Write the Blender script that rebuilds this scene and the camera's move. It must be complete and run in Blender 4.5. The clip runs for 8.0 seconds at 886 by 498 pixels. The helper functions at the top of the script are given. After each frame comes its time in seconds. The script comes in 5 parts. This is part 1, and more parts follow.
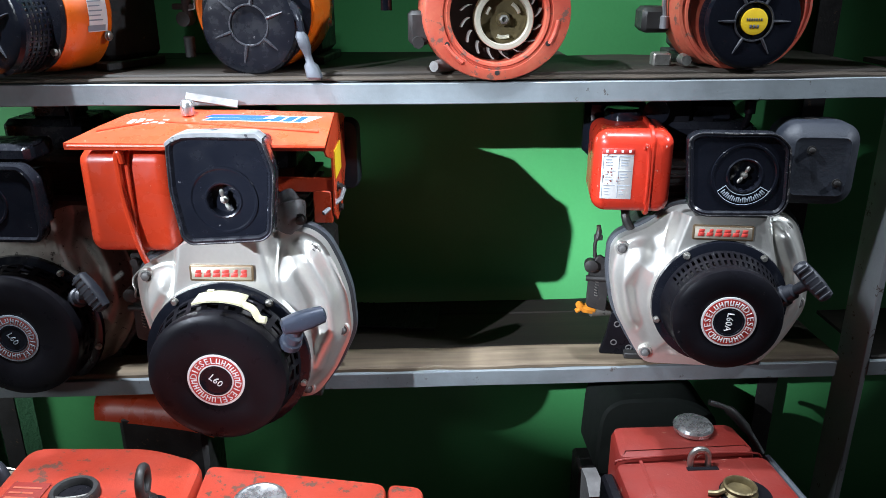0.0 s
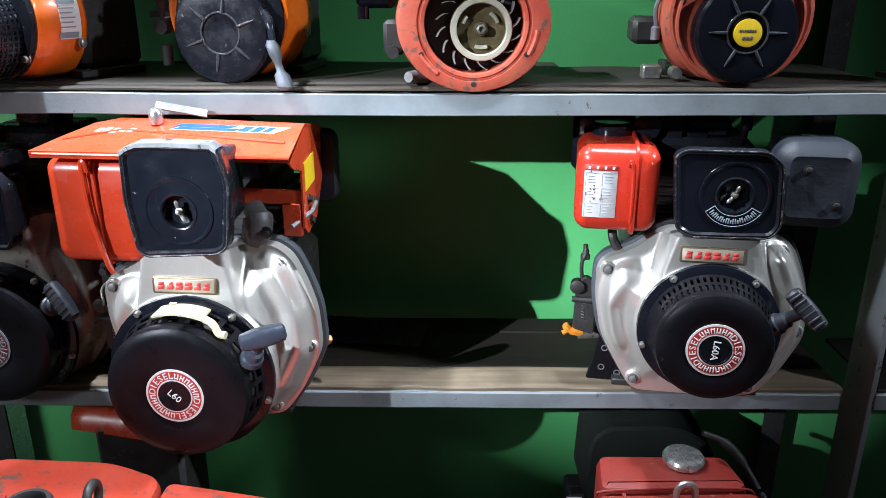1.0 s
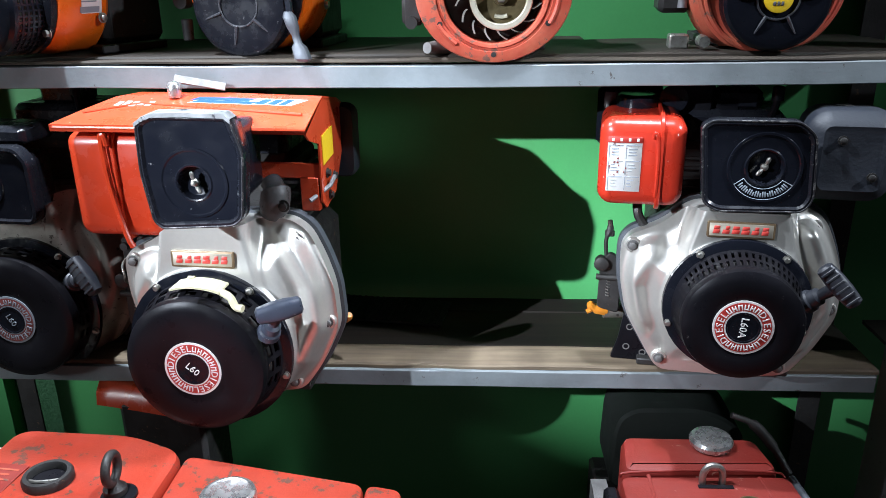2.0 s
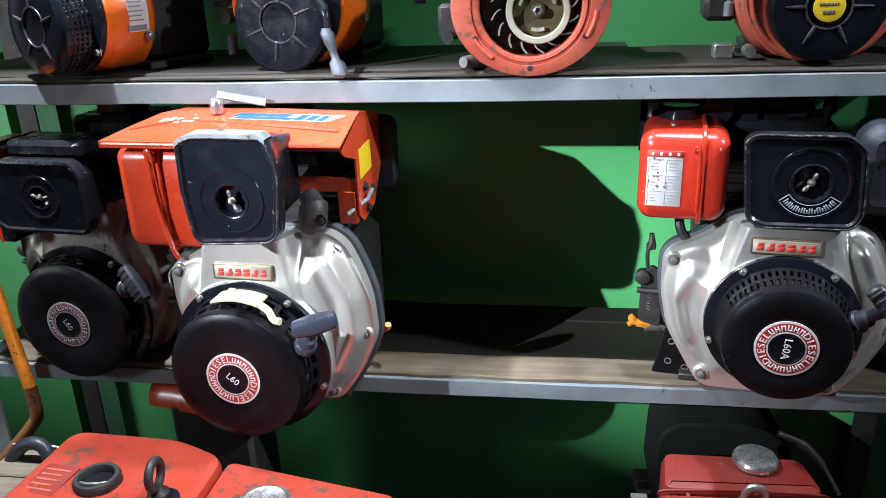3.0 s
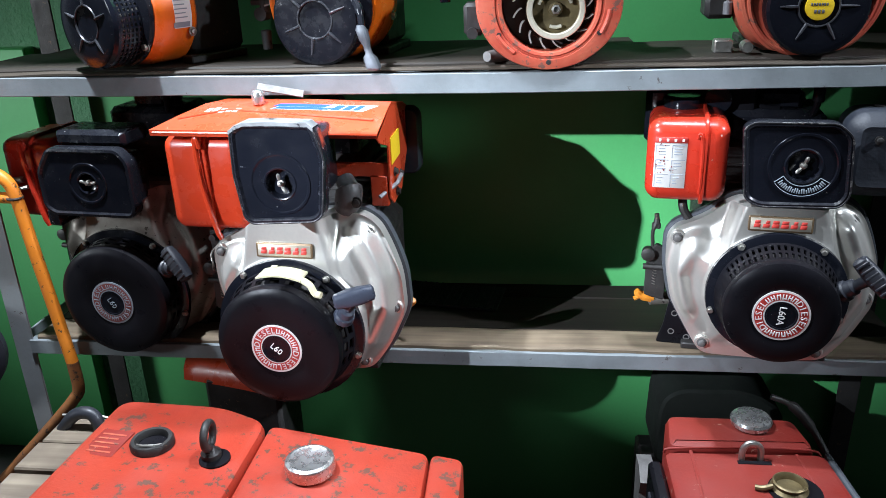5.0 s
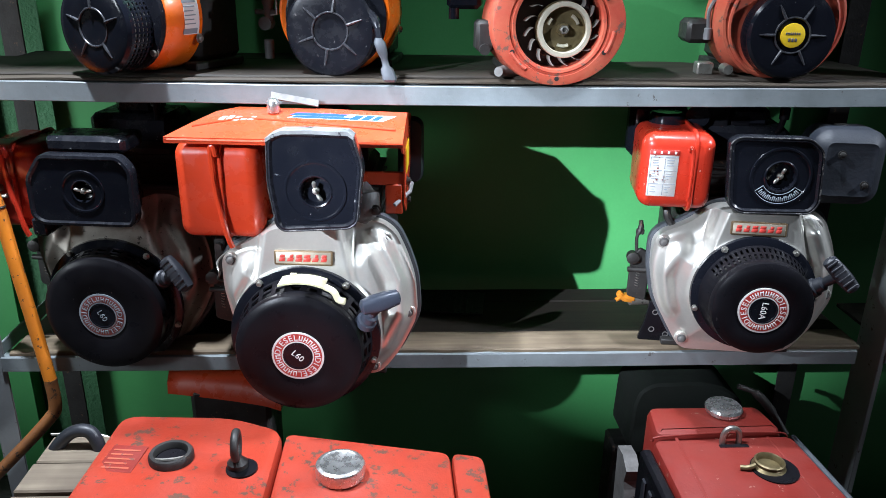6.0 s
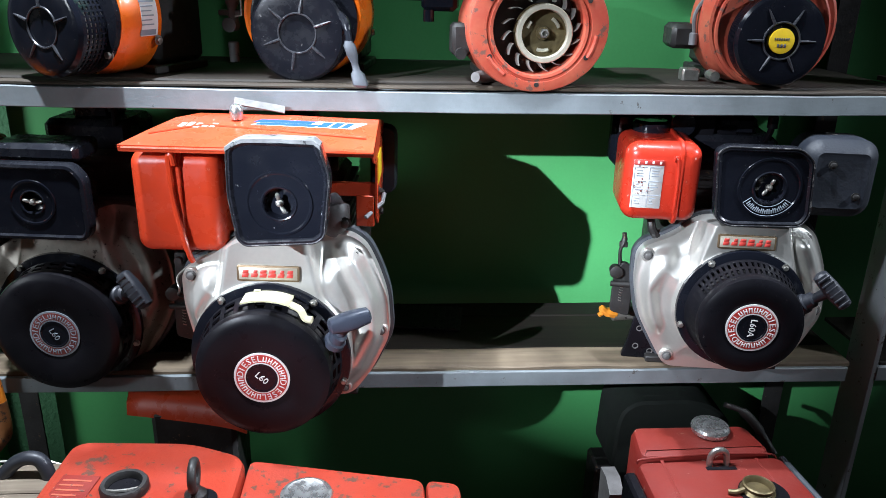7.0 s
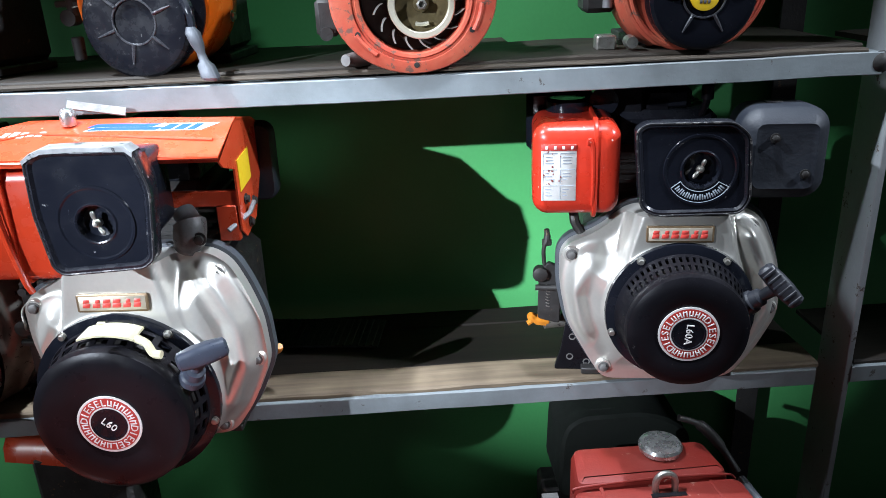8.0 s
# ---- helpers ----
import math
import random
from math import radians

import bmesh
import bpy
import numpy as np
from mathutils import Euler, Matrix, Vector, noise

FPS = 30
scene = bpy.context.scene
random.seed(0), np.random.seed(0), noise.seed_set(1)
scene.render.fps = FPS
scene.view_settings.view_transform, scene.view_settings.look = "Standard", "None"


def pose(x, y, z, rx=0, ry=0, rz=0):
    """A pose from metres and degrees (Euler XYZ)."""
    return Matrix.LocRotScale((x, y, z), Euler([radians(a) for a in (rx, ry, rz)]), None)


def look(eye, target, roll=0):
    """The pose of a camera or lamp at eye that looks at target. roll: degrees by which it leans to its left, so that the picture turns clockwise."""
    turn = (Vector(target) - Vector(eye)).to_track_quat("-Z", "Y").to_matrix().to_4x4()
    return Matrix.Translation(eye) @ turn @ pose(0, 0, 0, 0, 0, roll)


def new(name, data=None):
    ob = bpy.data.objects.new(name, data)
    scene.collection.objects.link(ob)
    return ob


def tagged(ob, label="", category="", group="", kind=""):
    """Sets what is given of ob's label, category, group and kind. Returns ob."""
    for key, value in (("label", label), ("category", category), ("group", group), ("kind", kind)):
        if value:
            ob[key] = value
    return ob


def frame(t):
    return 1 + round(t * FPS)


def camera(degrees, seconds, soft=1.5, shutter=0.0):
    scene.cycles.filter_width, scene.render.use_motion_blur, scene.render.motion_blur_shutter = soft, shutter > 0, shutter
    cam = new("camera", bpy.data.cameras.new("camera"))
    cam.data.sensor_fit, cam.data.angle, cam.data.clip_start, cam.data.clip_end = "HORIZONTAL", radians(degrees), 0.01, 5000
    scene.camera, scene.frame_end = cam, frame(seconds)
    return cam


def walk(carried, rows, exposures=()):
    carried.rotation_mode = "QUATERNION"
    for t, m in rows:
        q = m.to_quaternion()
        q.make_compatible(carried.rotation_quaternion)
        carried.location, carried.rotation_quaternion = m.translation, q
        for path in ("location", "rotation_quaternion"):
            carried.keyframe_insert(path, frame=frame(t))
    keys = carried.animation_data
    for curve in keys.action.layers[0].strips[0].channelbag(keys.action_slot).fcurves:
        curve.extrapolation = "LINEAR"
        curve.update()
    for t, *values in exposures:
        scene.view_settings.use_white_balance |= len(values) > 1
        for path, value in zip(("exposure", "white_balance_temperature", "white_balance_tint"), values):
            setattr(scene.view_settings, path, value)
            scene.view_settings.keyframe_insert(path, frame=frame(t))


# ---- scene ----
cam = camera(59.8, 8.0, soft=0.8)
PATH = [
    (0, (-0.0082, 0.0823, 1.4451), (0.0874, 1.9556, 0.7512), -0.02),
    (0.5, (0.0198, 0.1193, 1.4461), (0.0349, 2.0015, 0.77), 0.09),
    (1, (0.1098, 0.1299, 1.4409), (0.0957, 2.0137, 0.7695), 0.12),
    (1.5, (0.1406, 0.1393, 1.4355), (0.1195, 2.0224, 0.7622), 0.04),
    (2, (0.1351, 0.1405, 1.407), (0.0305, 2.0145, 0.7162), -0.74),
    (3.3, (0.1928, 0.1623, 1.4555), (-0.1011, 1.9985, 0.7193), -2.29),
    (3.5, (0.1961, 0.1539, 1.4526), (-0.1058, 1.9842, 0.7049), -2.36),
    (4, (0.209, 0.1605, 1.4552), (-0.1002, 1.9877, 0.7032), -2.56),
    (4.5, (0.1975, 0.1004, 1.4636), (-0.1166, 1.9291, 0.7172), -2.68),
    (6, (-0.1299, -0.0244, 1.4784), (-0.0276, 1.8429, 0.7695), 1.01),
    (6.5, (-0.1918, -0.0404, 1.486), (-0.0588, 1.8297, 0.7896), 1.54),
    (7, (-0.1112, 0.0493, 1.4671), (0.0364, 1.9192, 0.773), 1.5),
    (7.5, (0.0516, 0.1824, 1.4419), (0.1662, 2.0567, 0.7535), -1.89),
    (8, (0.1222, 0.2205, 1.4274), (0.2099, 2.0858, 0.7113), -2.27),
]
walk(cam, [(t, look(eye, target, roll)) for t, eye, target, roll in PATH])

# ---- light ----
world = bpy.data.worlds.new("room_dark")
world.use_nodes = True
world.node_tree.nodes["Background"].inputs[0].default_value = (0.75, 0.85, 1.0, 1)
world.node_tree.nodes["Background"].inputs[1].default_value = 0.026
scene.world = world
scene.view_settings.exposure = 0.0


def lamp(name, eye, target, watts, size, colour, spread=180):
    data = bpy.data.lights.new(name, "AREA")
    data.shape, data.size, data.energy, data.color, data.spread = "DISK", size, watts, colour, radians(spread)
    ob = new(name, data)
    ob.matrix_world = look(eye, target)
    return ob


lamp("far_spotlight", (-2.65, -1.44, 2.48), (0.18, 1.55, 0.96), 3.2, 0.04, (0.85, 0.95, 1.09), 13.5)
lamp("ceiling_light", (-0.72, 1.17, 2.45), (-0.55, 1.35, 0.75), 66.0, 0.06, (0.85, 0.95, 1.09))
lamp("ceiling_light", (0.36, 1.22, 2.45), (0.25, 1.30, 0.75), 36.0, 0.06, (0.85, 0.95, 1.09))
lamp("side_spotlight", (2.20, 0.62, 2.45), (0.02, 1.20, 0.92), 4.2, 0.10, (0.85, 0.95, 1.09), 46)
# added fill for the left wall; no doorway stands there
lamp("doorway_daylight", (-2.9, 0.10, 1.60), (-1.10, 1.85, 0.90), 3.6, 0.6, (0.84, 0.93, 1.0), 36)


# ---- materials ----
def rgba(c):
    return (c[0], c[1], c[2], 1.0)


def paint(name, base, rough=0.45, metal=0.0, second=None, amount=0.35, scale=9.0, chips=None, chip=0.0, chip_scale=60.0, bump=0.05,
          dust=None, dusty=0.0, coat=0.0, island=0.0, bump_scale=140.0):
    """A worn surface: broad tint, fine grain, chips through to another colour, dust on faces that look up."""
    m = bpy.data.materials.new(name)
    m.use_nodes = True
    nt = m.node_tree
    N, L = nt.nodes, nt.links
    b = N["Principled BSDF"]
    geo = N.new("ShaderNodeTexCoord")

    def noisy(s, detail, rough_, off=0.0):
        mp = N.new("ShaderNodeMapping")
        mp.inputs["Location"].default_value = (off, off * 1.7, off * 0.6)
        n = N.new("ShaderNodeTexNoise")
        n.inputs["Scale"].default_value, n.inputs["Detail"].default_value, n.inputs["Roughness"].default_value = s, detail, rough_
        L.new(geo.outputs["Object"], mp.inputs[0])
        L.new(mp.outputs[0], n.inputs["Vector"])
        return n.outputs["Fac"]

    def ramp(src, lo, hi):
        r = N.new("ShaderNodeMapRange")
        r.inputs["From Min"].default_value, r.inputs["From Max"].default_value = lo, hi
        L.new(src, r.inputs["Value"])
        return r.outputs["Result"]

    def mix(fac, a, c, k=1.0):
        x = N.new("ShaderNodeMix")
        x.data_type = "RGBA"
        if k != 1.0:
            mu = N.new("ShaderNodeMath")
            mu.operation = "MULTIPLY"
            mu.inputs[1].default_value = k
            L.new(fac, mu.inputs[0])
            fac = mu.outputs[0]
        L.new(fac, x.inputs["Factor"])
        for i, v in ((6, a), (7, c)):
            if isinstance(v, tuple):
                x.inputs[i].default_value = rgba(v)
            else:
                L.new(v, x.inputs[i])
        return x.outputs[2]

    second = second or tuple(v * 0.62 for v in base)
    col = mix(ramp(noisy(scale, 6, 0.62), 0.38, 0.68), tuple(base), tuple(second), amount)
    grain = noisy(bump_scale, 4, 0.6, 3.1)
    col = mix(ramp(grain, 0.3, 0.75), col, tuple(v * 0.7 for v in base), 0.22)
    if island:
        rnd = N.new("ShaderNodeObjectInfo")
        col = mix(rnd.outputs["Random"], col, tuple(v * 0.45 for v in base), island)
    rsrc = ramp(noisy(scale * 2.3, 5, 0.6, 7.7), 0.3, 0.7)
    mr = N.new("ShaderNodeMapRange")
    mr.inputs["To Min"].default_value, mr.inputs["To Max"].default_value = max(0.03, rough - 0.12), min(1.0, rough + 0.14)
    L.new(rsrc, mr.inputs["Value"])
    if chips is not None and chip > 0:
        mask = ramp(noisy(chip_scale, 8, 0.72, 11.3), 0.685 - chip, 0.70 - chip)
        col = mix(mask, col, tuple(chips))
    if dust is not None and dusty > 0:
        g = N.new("ShaderNodeNewGeometry")
        sep = N.new("ShaderNodeSeparateXYZ")
        L.new(g.outputs["Normal"], sep.inputs[0])
        up = ramp(sep.outputs["Z"], 0.2, 1.0)
        mu = N.new("ShaderNodeMath")
        mu.operation = "MULTIPLY"
        L.new(up, mu.inputs[0])
        L.new(ramp(noisy(scale * 1.6, 6, 0.65, 5.2), 0.3, 0.75), mu.inputs[1])
        col = mix(mu.outputs[0], col, tuple(dust), dusty)
    L.new(col, b.inputs["Base Color"])
    L.new(mr.outputs["Result"], b.inputs["Roughness"])
    b.inputs["Metallic"].default_value = metal
    b.inputs["Coat Weight"].default_value = coat
    b.inputs["Coat Roughness"].default_value = 0.15
    if bump:
        bp = N.new("ShaderNodeBump")
        bp.inputs["Strength"].default_value, bp.inputs["Distance"].default_value = min(1.0, bump * 4), 0.0015
        L.new(grain, bp.inputs["Height"])
        L.new(bp.outputs[0], b.inputs["Normal"])
    return m


def plaster(name, base, second, depth, scale):
    m = paint(name, base, 0.75, 0, second, 0.6, 5.0, bump=0.25, bump_scale=scale)
    for n in m.node_tree.nodes:
        if n.type == "BUMP":
            n.inputs["Distance"].default_value, n.inputs["Strength"].default_value = depth, 1.0
    return m


def wood(name, base, dark, along=0):
    m = bpy.data.materials.new(name)
    m.use_nodes = True
    nt = m.node_tree
    N, L = nt.nodes, nt.links
    b = N["Principled BSDF"]
    tc, mp = N.new("ShaderNodeTexCoord"), N.new("ShaderNodeMapping")
    s = [60.0, 60.0, 60.0]
    s[along] = 3.0
    mp.inputs["Scale"].default_value = s
    n1, n2 = N.new("ShaderNodeTexNoise"), N.new("ShaderNodeTexNoise")
    n1.inputs["Scale"].default_value, n1.inputs["Detail"].default_value = 1.0, 6
    n2.inputs["Scale"].default_value, n2.inputs["Detail"].default_value = 7.0, 6
    L.new(tc.outputs["Object"], mp.inputs[0])
    L.new(mp.outputs[0], n1.inputs["Vector"])
    L.new(tc.outputs["Object"], n2.inputs["Vector"])
    ad = N.new("ShaderNodeMath")
    ad.operation = "MULTIPLY"
    L.new(n1.outputs["Fac"], ad.inputs[0])
    L.new(n2.outputs["Fac"], ad.inputs[1])
    r = N.new("ShaderNodeMapRange")
    r.inputs["From Min"].default_value, r.inputs["From Max"].default_value = 0.12, 0.40
    L.new(ad.outputs[0], r.inputs["Value"])
    x = N.new("ShaderNodeMix")
    x.data_type = "RGBA"
    x.inputs[6].default_value, x.inputs[7].default_value = rgba(dark), rgba(base)
    L.new(r.outputs[0], x.inputs["Factor"])
    oi = N.new("ShaderNodeObjectInfo")
    y = N.new("ShaderNodeMix")
    y.data_type = "RGBA"
    y.blend_type = "MULTIPLY"
    y.inputs[7].default_value = (0.6, 0.55, 0.5, 1)
    L.new(oi.outputs["Random"], y.inputs["Factor"])
    L.new(x.outputs[2], y.inputs[6])
    L.new(y.outputs[2], b.inputs["Base Color"])
    b.inputs["Roughness"].default_value = 0.75
    bp = N.new("ShaderNodeBump")
    bp.inputs["Strength"].default_value, bp.inputs["Distance"].default_value = 0.5, 0.002
    L.new(n1.outputs["Fac"], bp.inputs["Height"])
    L.new(bp.outputs[0], b.inputs["Normal"])
    return m


BLACK = paint("black_enamel", (0.006, 0.007, 0.011), 0.17, 0, (0.010, 0.011, 0.016), 0.5, 14, (0.16, 0.16, 0.16), 0.014, 90, 0.02)
BLACK_WORN = paint("black_enamel_worn", (0.008, 0.009, 0.013), 0.24, 0, (0.015, 0.015, 0.020), 0.6, 18, (0.20, 0.20, 0.20), 0.035, 70, 0.03, (0.22, 0.23, 0.24), 0.07)
CHIPPED = paint("bare_edge_metal", (0.14, 0.135, 0.13), 0.55, 0.3, (0.02, 0.02, 0.024), 0.9, 40, (0.012, 0.012, 0.015), 0.24, 75, 0.1)
BLACK_PLAIN = paint("black_plastic_cover", (0.0060, 0.0058, 0.0075), 0.34, 0, (0.012, 0.012, 0.016), 0.5, 10, (0.12, 0.11, 0.11), 0.006, 120, 0.02, (0.10, 0.085, 0.085), 0.04)
for m in (BLACK, BLACK_WORN):
    m.node_tree.nodes["Principled BSDF"].inputs["Specular IOR Level"].default_value = 0.34
BLACK_PLAIN.node_tree.nodes["Principled BSDF"].inputs["Specular IOR Level"].default_value = 0.14
# lighter than the covers, so the glint on raised spokes is coloured in
SPOKE = paint("glinting_black_enamel", (0.045, 0.047, 0.054), 0.3, 0, (0.02, 0.02, 0.024), 0.7, 60, (0.22, 0.22, 0.22), 0.04, 120, 0.03)
RUBBER = paint("grip_plastic", (0.018, 0.020, 0.026), 0.45, 0, (0.035, 0.036, 0.044), 0.4, 25, bump=0.05)
MUFFLER = paint("muffler_heatproof_black", (0.010, 0.013, 0.020), 0.6, 0, (0.017, 0.021, 0.030), 0.6, 11, (0.1, 0.07, 0.05), 0.0, 60, 0.08)
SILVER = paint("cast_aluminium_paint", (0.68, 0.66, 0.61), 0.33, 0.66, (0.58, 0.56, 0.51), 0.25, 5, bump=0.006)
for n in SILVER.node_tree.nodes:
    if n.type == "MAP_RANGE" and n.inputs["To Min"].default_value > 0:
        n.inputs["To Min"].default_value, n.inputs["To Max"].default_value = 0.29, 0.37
# dirty silver, also the shaded copy of the housing metal
SILVER_DIRTY_SHADED = paint("cast_aluminium_dirty_shaded", (0.30, 0.28, 0.25), 0.5, 0.6, (0.13, 0.11, 0.09), 0.8, 12, (0.05, 0.04, 0.035), 0.08, 70, 0.08)
GASKET = paint("flange_grey", (0.085, 0.095, 0.11), 0.5, 0.3, (0.05, 0.05, 0.055), 0.5, 20)
DULL = paint("dull_cast_aluminium", (0.17, 0.165, 0.16), 0.6, 0.25, (0.09, 0.085, 0.08), 0.7, 25, (0.05, 0.045, 0.04), 0.05, 60, 0.1)
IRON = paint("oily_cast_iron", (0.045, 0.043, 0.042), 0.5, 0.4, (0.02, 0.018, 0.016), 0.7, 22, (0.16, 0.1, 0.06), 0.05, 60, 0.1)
STEEL = paint("zinc_bolt", (0.42, 0.41, 0.38), 0.38, 0.85, (0.2, 0.18, 0.15), 0.6, 60, (0.1, 0.06, 0.03), 0.06, 150)
BRASS = paint("old_brass", (0.20, 0.155, 0.075), 0.45, 0.6, (0.09, 0.07, 0.04), 0.7, 50)
CHROME = paint("chromed_cap", (0.75, 0.75, 0.74), 0.27, 0.9, (0.5, 0.49, 0.46), 0.5, 30, (0.25, 0.2, 0.15), 0.0, 120, 0.02)
RED = paint("red_tank_enamel", (0.52, 0.034, 0.015), 0.30, 0, (0.40, 0.022, 0.012), 0.5, 9, (0.75, 0.55, 0.5), 0.025, 90, 0.025, coat=0.15)
ORANGE_RED = paint("orange_red_hood", (0.58, 0.064, 0.021), 0.30, 0, (0.47, 0.044, 0.015), 0.5, 8, (0.72, 0.42, 0.32), 0.02, 80, 0.03, (0.62, 0.20, 0.12), 0.07, 0.3)
TANK_RED = paint("orange_red_tank", (0.58, 0.050, 0.016), 0.26, 0, (0.46, 0.034, 0.012), 0.5, 10, (0.72, 0.46, 0.38), 0.02, 90, 0.02)
ORANGE = paint("orange_enamel", (0.80, 0.15, 0.008), 0.30, 0, (0.66, 0.10, 0.008), 0.5, 8, (0.3, 0.1, 0.03), 0.02, 80, 0.025, coat=0.3)
FADED = paint("faded_red_casting", (0.46, 0.068, 0.040), 0.42, 0, (0.52, 0.16, 0.09), 0.8, 14, (0.17, 0.08, 0.06), 0.10, 50, 0.07)
OLD_RED = paint("old_red_sheet", (0.40, 0.040, 0.020), 0.42, 0, (0.30, 0.030, 0.016), 0.7, 7, (0.09, 0.05, 0.036), 0.115, 38, 0.08, (0.42, 0.15, 0.10), 0.10)
DUSTY_RED = paint("dusty_red_sheet", (0.24, 0.021, 0.015), 0.45, 0, (0.17, 0.018, 0.014), 0.6, 6, (0.34, 0.18, 0.14), 0.05, 45, 0.07, (0.25, 0.085, 0.065), 0.22)
RAIL = paint("grey_painted_steel", (0.225, 0.255, 0.268), 0.42, 0, (0.145, 0.16, 0.165), 0.8, 8, (0.09, 0.085, 0.08), 0.05, 30, 0.06)
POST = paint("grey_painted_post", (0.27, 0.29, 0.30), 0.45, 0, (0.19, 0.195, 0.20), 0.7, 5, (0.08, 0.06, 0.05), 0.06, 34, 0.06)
TUBE = paint("orange_tube", (0.72, 0.22, 0.02), 0.4, 0, (0.55, 0.16, 0.02), 0.6, 12, (0.08, 0.05, 0.03), 0.08, 60, 0.05)
PANEL = paint("green_board_paint", (0.076, 0.36, 0.115), 0.5, 0, (0.060, 0.29, 0.092), 0.5, 3, (0.06, 0.25, 0.08), 0.0, 60, 0.03)
WALL = plaster("green_plaster", (0.052, 0.18, 0.078), (0.035, 0.115, 0.052), 0.006, 70)
PALE = plaster("grey_plaster", (0.085, 0.088, 0.085), (0.05, 0.052, 0.05), 0.004, 60)
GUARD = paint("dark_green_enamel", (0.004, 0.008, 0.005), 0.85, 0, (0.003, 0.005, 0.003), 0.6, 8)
CONCRETE = plaster("oily_concrete", (0.075, 0.07, 0.066), (0.035, 0.033, 0.03), 0.004, 30)
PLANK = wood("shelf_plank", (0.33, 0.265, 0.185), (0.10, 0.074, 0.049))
# oily boards, made darker still to paint in shade behind the front edge
PLANK_DARK = wood("shelf_plank_oily_shaded", (0.028, 0.018, 0.010), (0.010, 0.007, 0.004))
PLANK_MID = wood("shelf_plank_brown", (0.085, 0.064, 0.042), (0.03, 0.022, 0.014))
CRATE = wood("crate_board", (0.32, 0.27, 0.20), (0.13, 0.10, 0.075))
WHITE = paint("label_white", (0.62, 0.62, 0.60), 0.5, 0, (0.45, 0.44, 0.42), 0.5, 60, (0.25, 0.08, 0.05), 0.05, 90, 0.0)
CLEAN_WHITE = paint("print_white", (0.78, 0.77, 0.75), 0.5, 0, (0.7, 0.68, 0.66), 0.4, 60, bump=0.0)
PRINT_RED = paint("print_red", (0.50, 0.045, 0.035), 0.45, 0, bump=0.0)
PRINT_RED_DULL = paint("print_red_dull", (0.22, 0.05, 0.045), 0.5, 0, bump=0.0)
PRINT_DARK = paint("print_grey", (0.10, 0.10, 0.11), 0.5, 0, bump=0.0)
PRINT_DIM = paint("print_dim", (0.26, 0.30, 0.34), 0.5, 0, bump=0.0)
EDGE = paint("worn_grey_edge", (0.25, 0.26, 0.265), 0.5, 0.2, (0.12, 0.12, 0.125), 0.8, 30, (0.02, 0.02, 0.024), 0.10, 60, 0.08)
BADGE = paint("badge_plate", (0.46, 0.41, 0.33), 0.42, 0.35, (0.34, 0.28, 0.20), 0.6, 30, bump=0.02)
BADGE_RIM = paint("badge_rim", (0.20, 0.135, 0.075), 0.4, 0.5, (0.12, 0.08, 0.05), 0.6, 40, bump=0.02)
YELLOW = paint("yellow_sticker", (0.82, 0.56, 0.02), 0.45, 0, (0.7, 0.42, 0.02), 0.4, 40, bump=0.0)
BLUE = paint("blue_decal", (0.012, 0.075, 0.36), 0.4, 0, bump=0.0)
PLASTIC_ORANGE = paint("orange_plastic", (0.85, 0.30, 0.03), 0.4, 0, bump=0.0)
CREAM = paint("cream_strap", (0.62, 0.58, 0.38), 0.5, 0, (0.45, 0.42, 0.28), 0.6, 40)
BONE = paint("aged_aluminium_ring", (0.58, 0.55, 0.44), 0.45, 0.35, (0.4, 0.36, 0.27), 0.6, 30)
CLEAR = paint("pale_grey_lever", (0.22, 0.22, 0.23), 0.5, 0.4, (0.14, 0.13, 0.13), 0.6, 40)
SLATE = paint("slate_grip", (0.042, 0.050, 0.072), 0.38, 0, (0.025, 0.030, 0.042), 0.5, 30, (0.30, 0.30, 0.30), 0.03, 90)
INTAKE = paint("oily_intake_casting", (0.13, 0.13, 0.13), 0.5, 0.3, (0.075, 0.072, 0.07), 0.7, 30, (0.03, 0.028, 0.025), 0.06, 60, 0.1)


# ---- mesh builders ----
def rrect(w, h, r, n=5, cx=0.0, cz=0.0):
    """Rounded rectangle in x, z."""
    r = min(r, w / 2 - 1e-4, h / 2 - 1e-4)
    pts = []
    for qx, qz, a0 in ((1, 1, 0), (-1, 1, 90), (-1, -1, 180), (1, -1, 270)):
        for i in range(n + 1):
            a = radians(a0 + 90 * i / n)
            pts.append((cx + qx * (w / 2 - r) + r * math.cos(a), cz + qz * (h / 2 - r) + r * math.sin(a)))
    return pts


def circle(r, n=40, cx=0.0, cz=0.0):
    return [(cx + r * math.cos(2 * math.pi * i / n), cz + r * math.sin(2 * math.pi * i / n)) for i in range(n)]


def rounded(poly, r, n=4):
    """A polygon in x, z (counter-clockwise) with its corners rounded."""
    out = []
    for i, p in enumerate(poly):
        p, a, c = Vector(p), Vector(poly[i - 1]), Vector(poly[(i + 1) % len(poly)])
        u, v = (a - p), (c - p)
        k = min(r, u.length * 0.45, v.length * 0.45)
        s, e = p + u.normalized() * k, p + v.normalized() * k
        for j in range(n + 1):
            f = j / n
            out.append(tuple(s * (1 - f) ** 2 + p * 2 * f * (1 - f) + e * f * f))
    return out


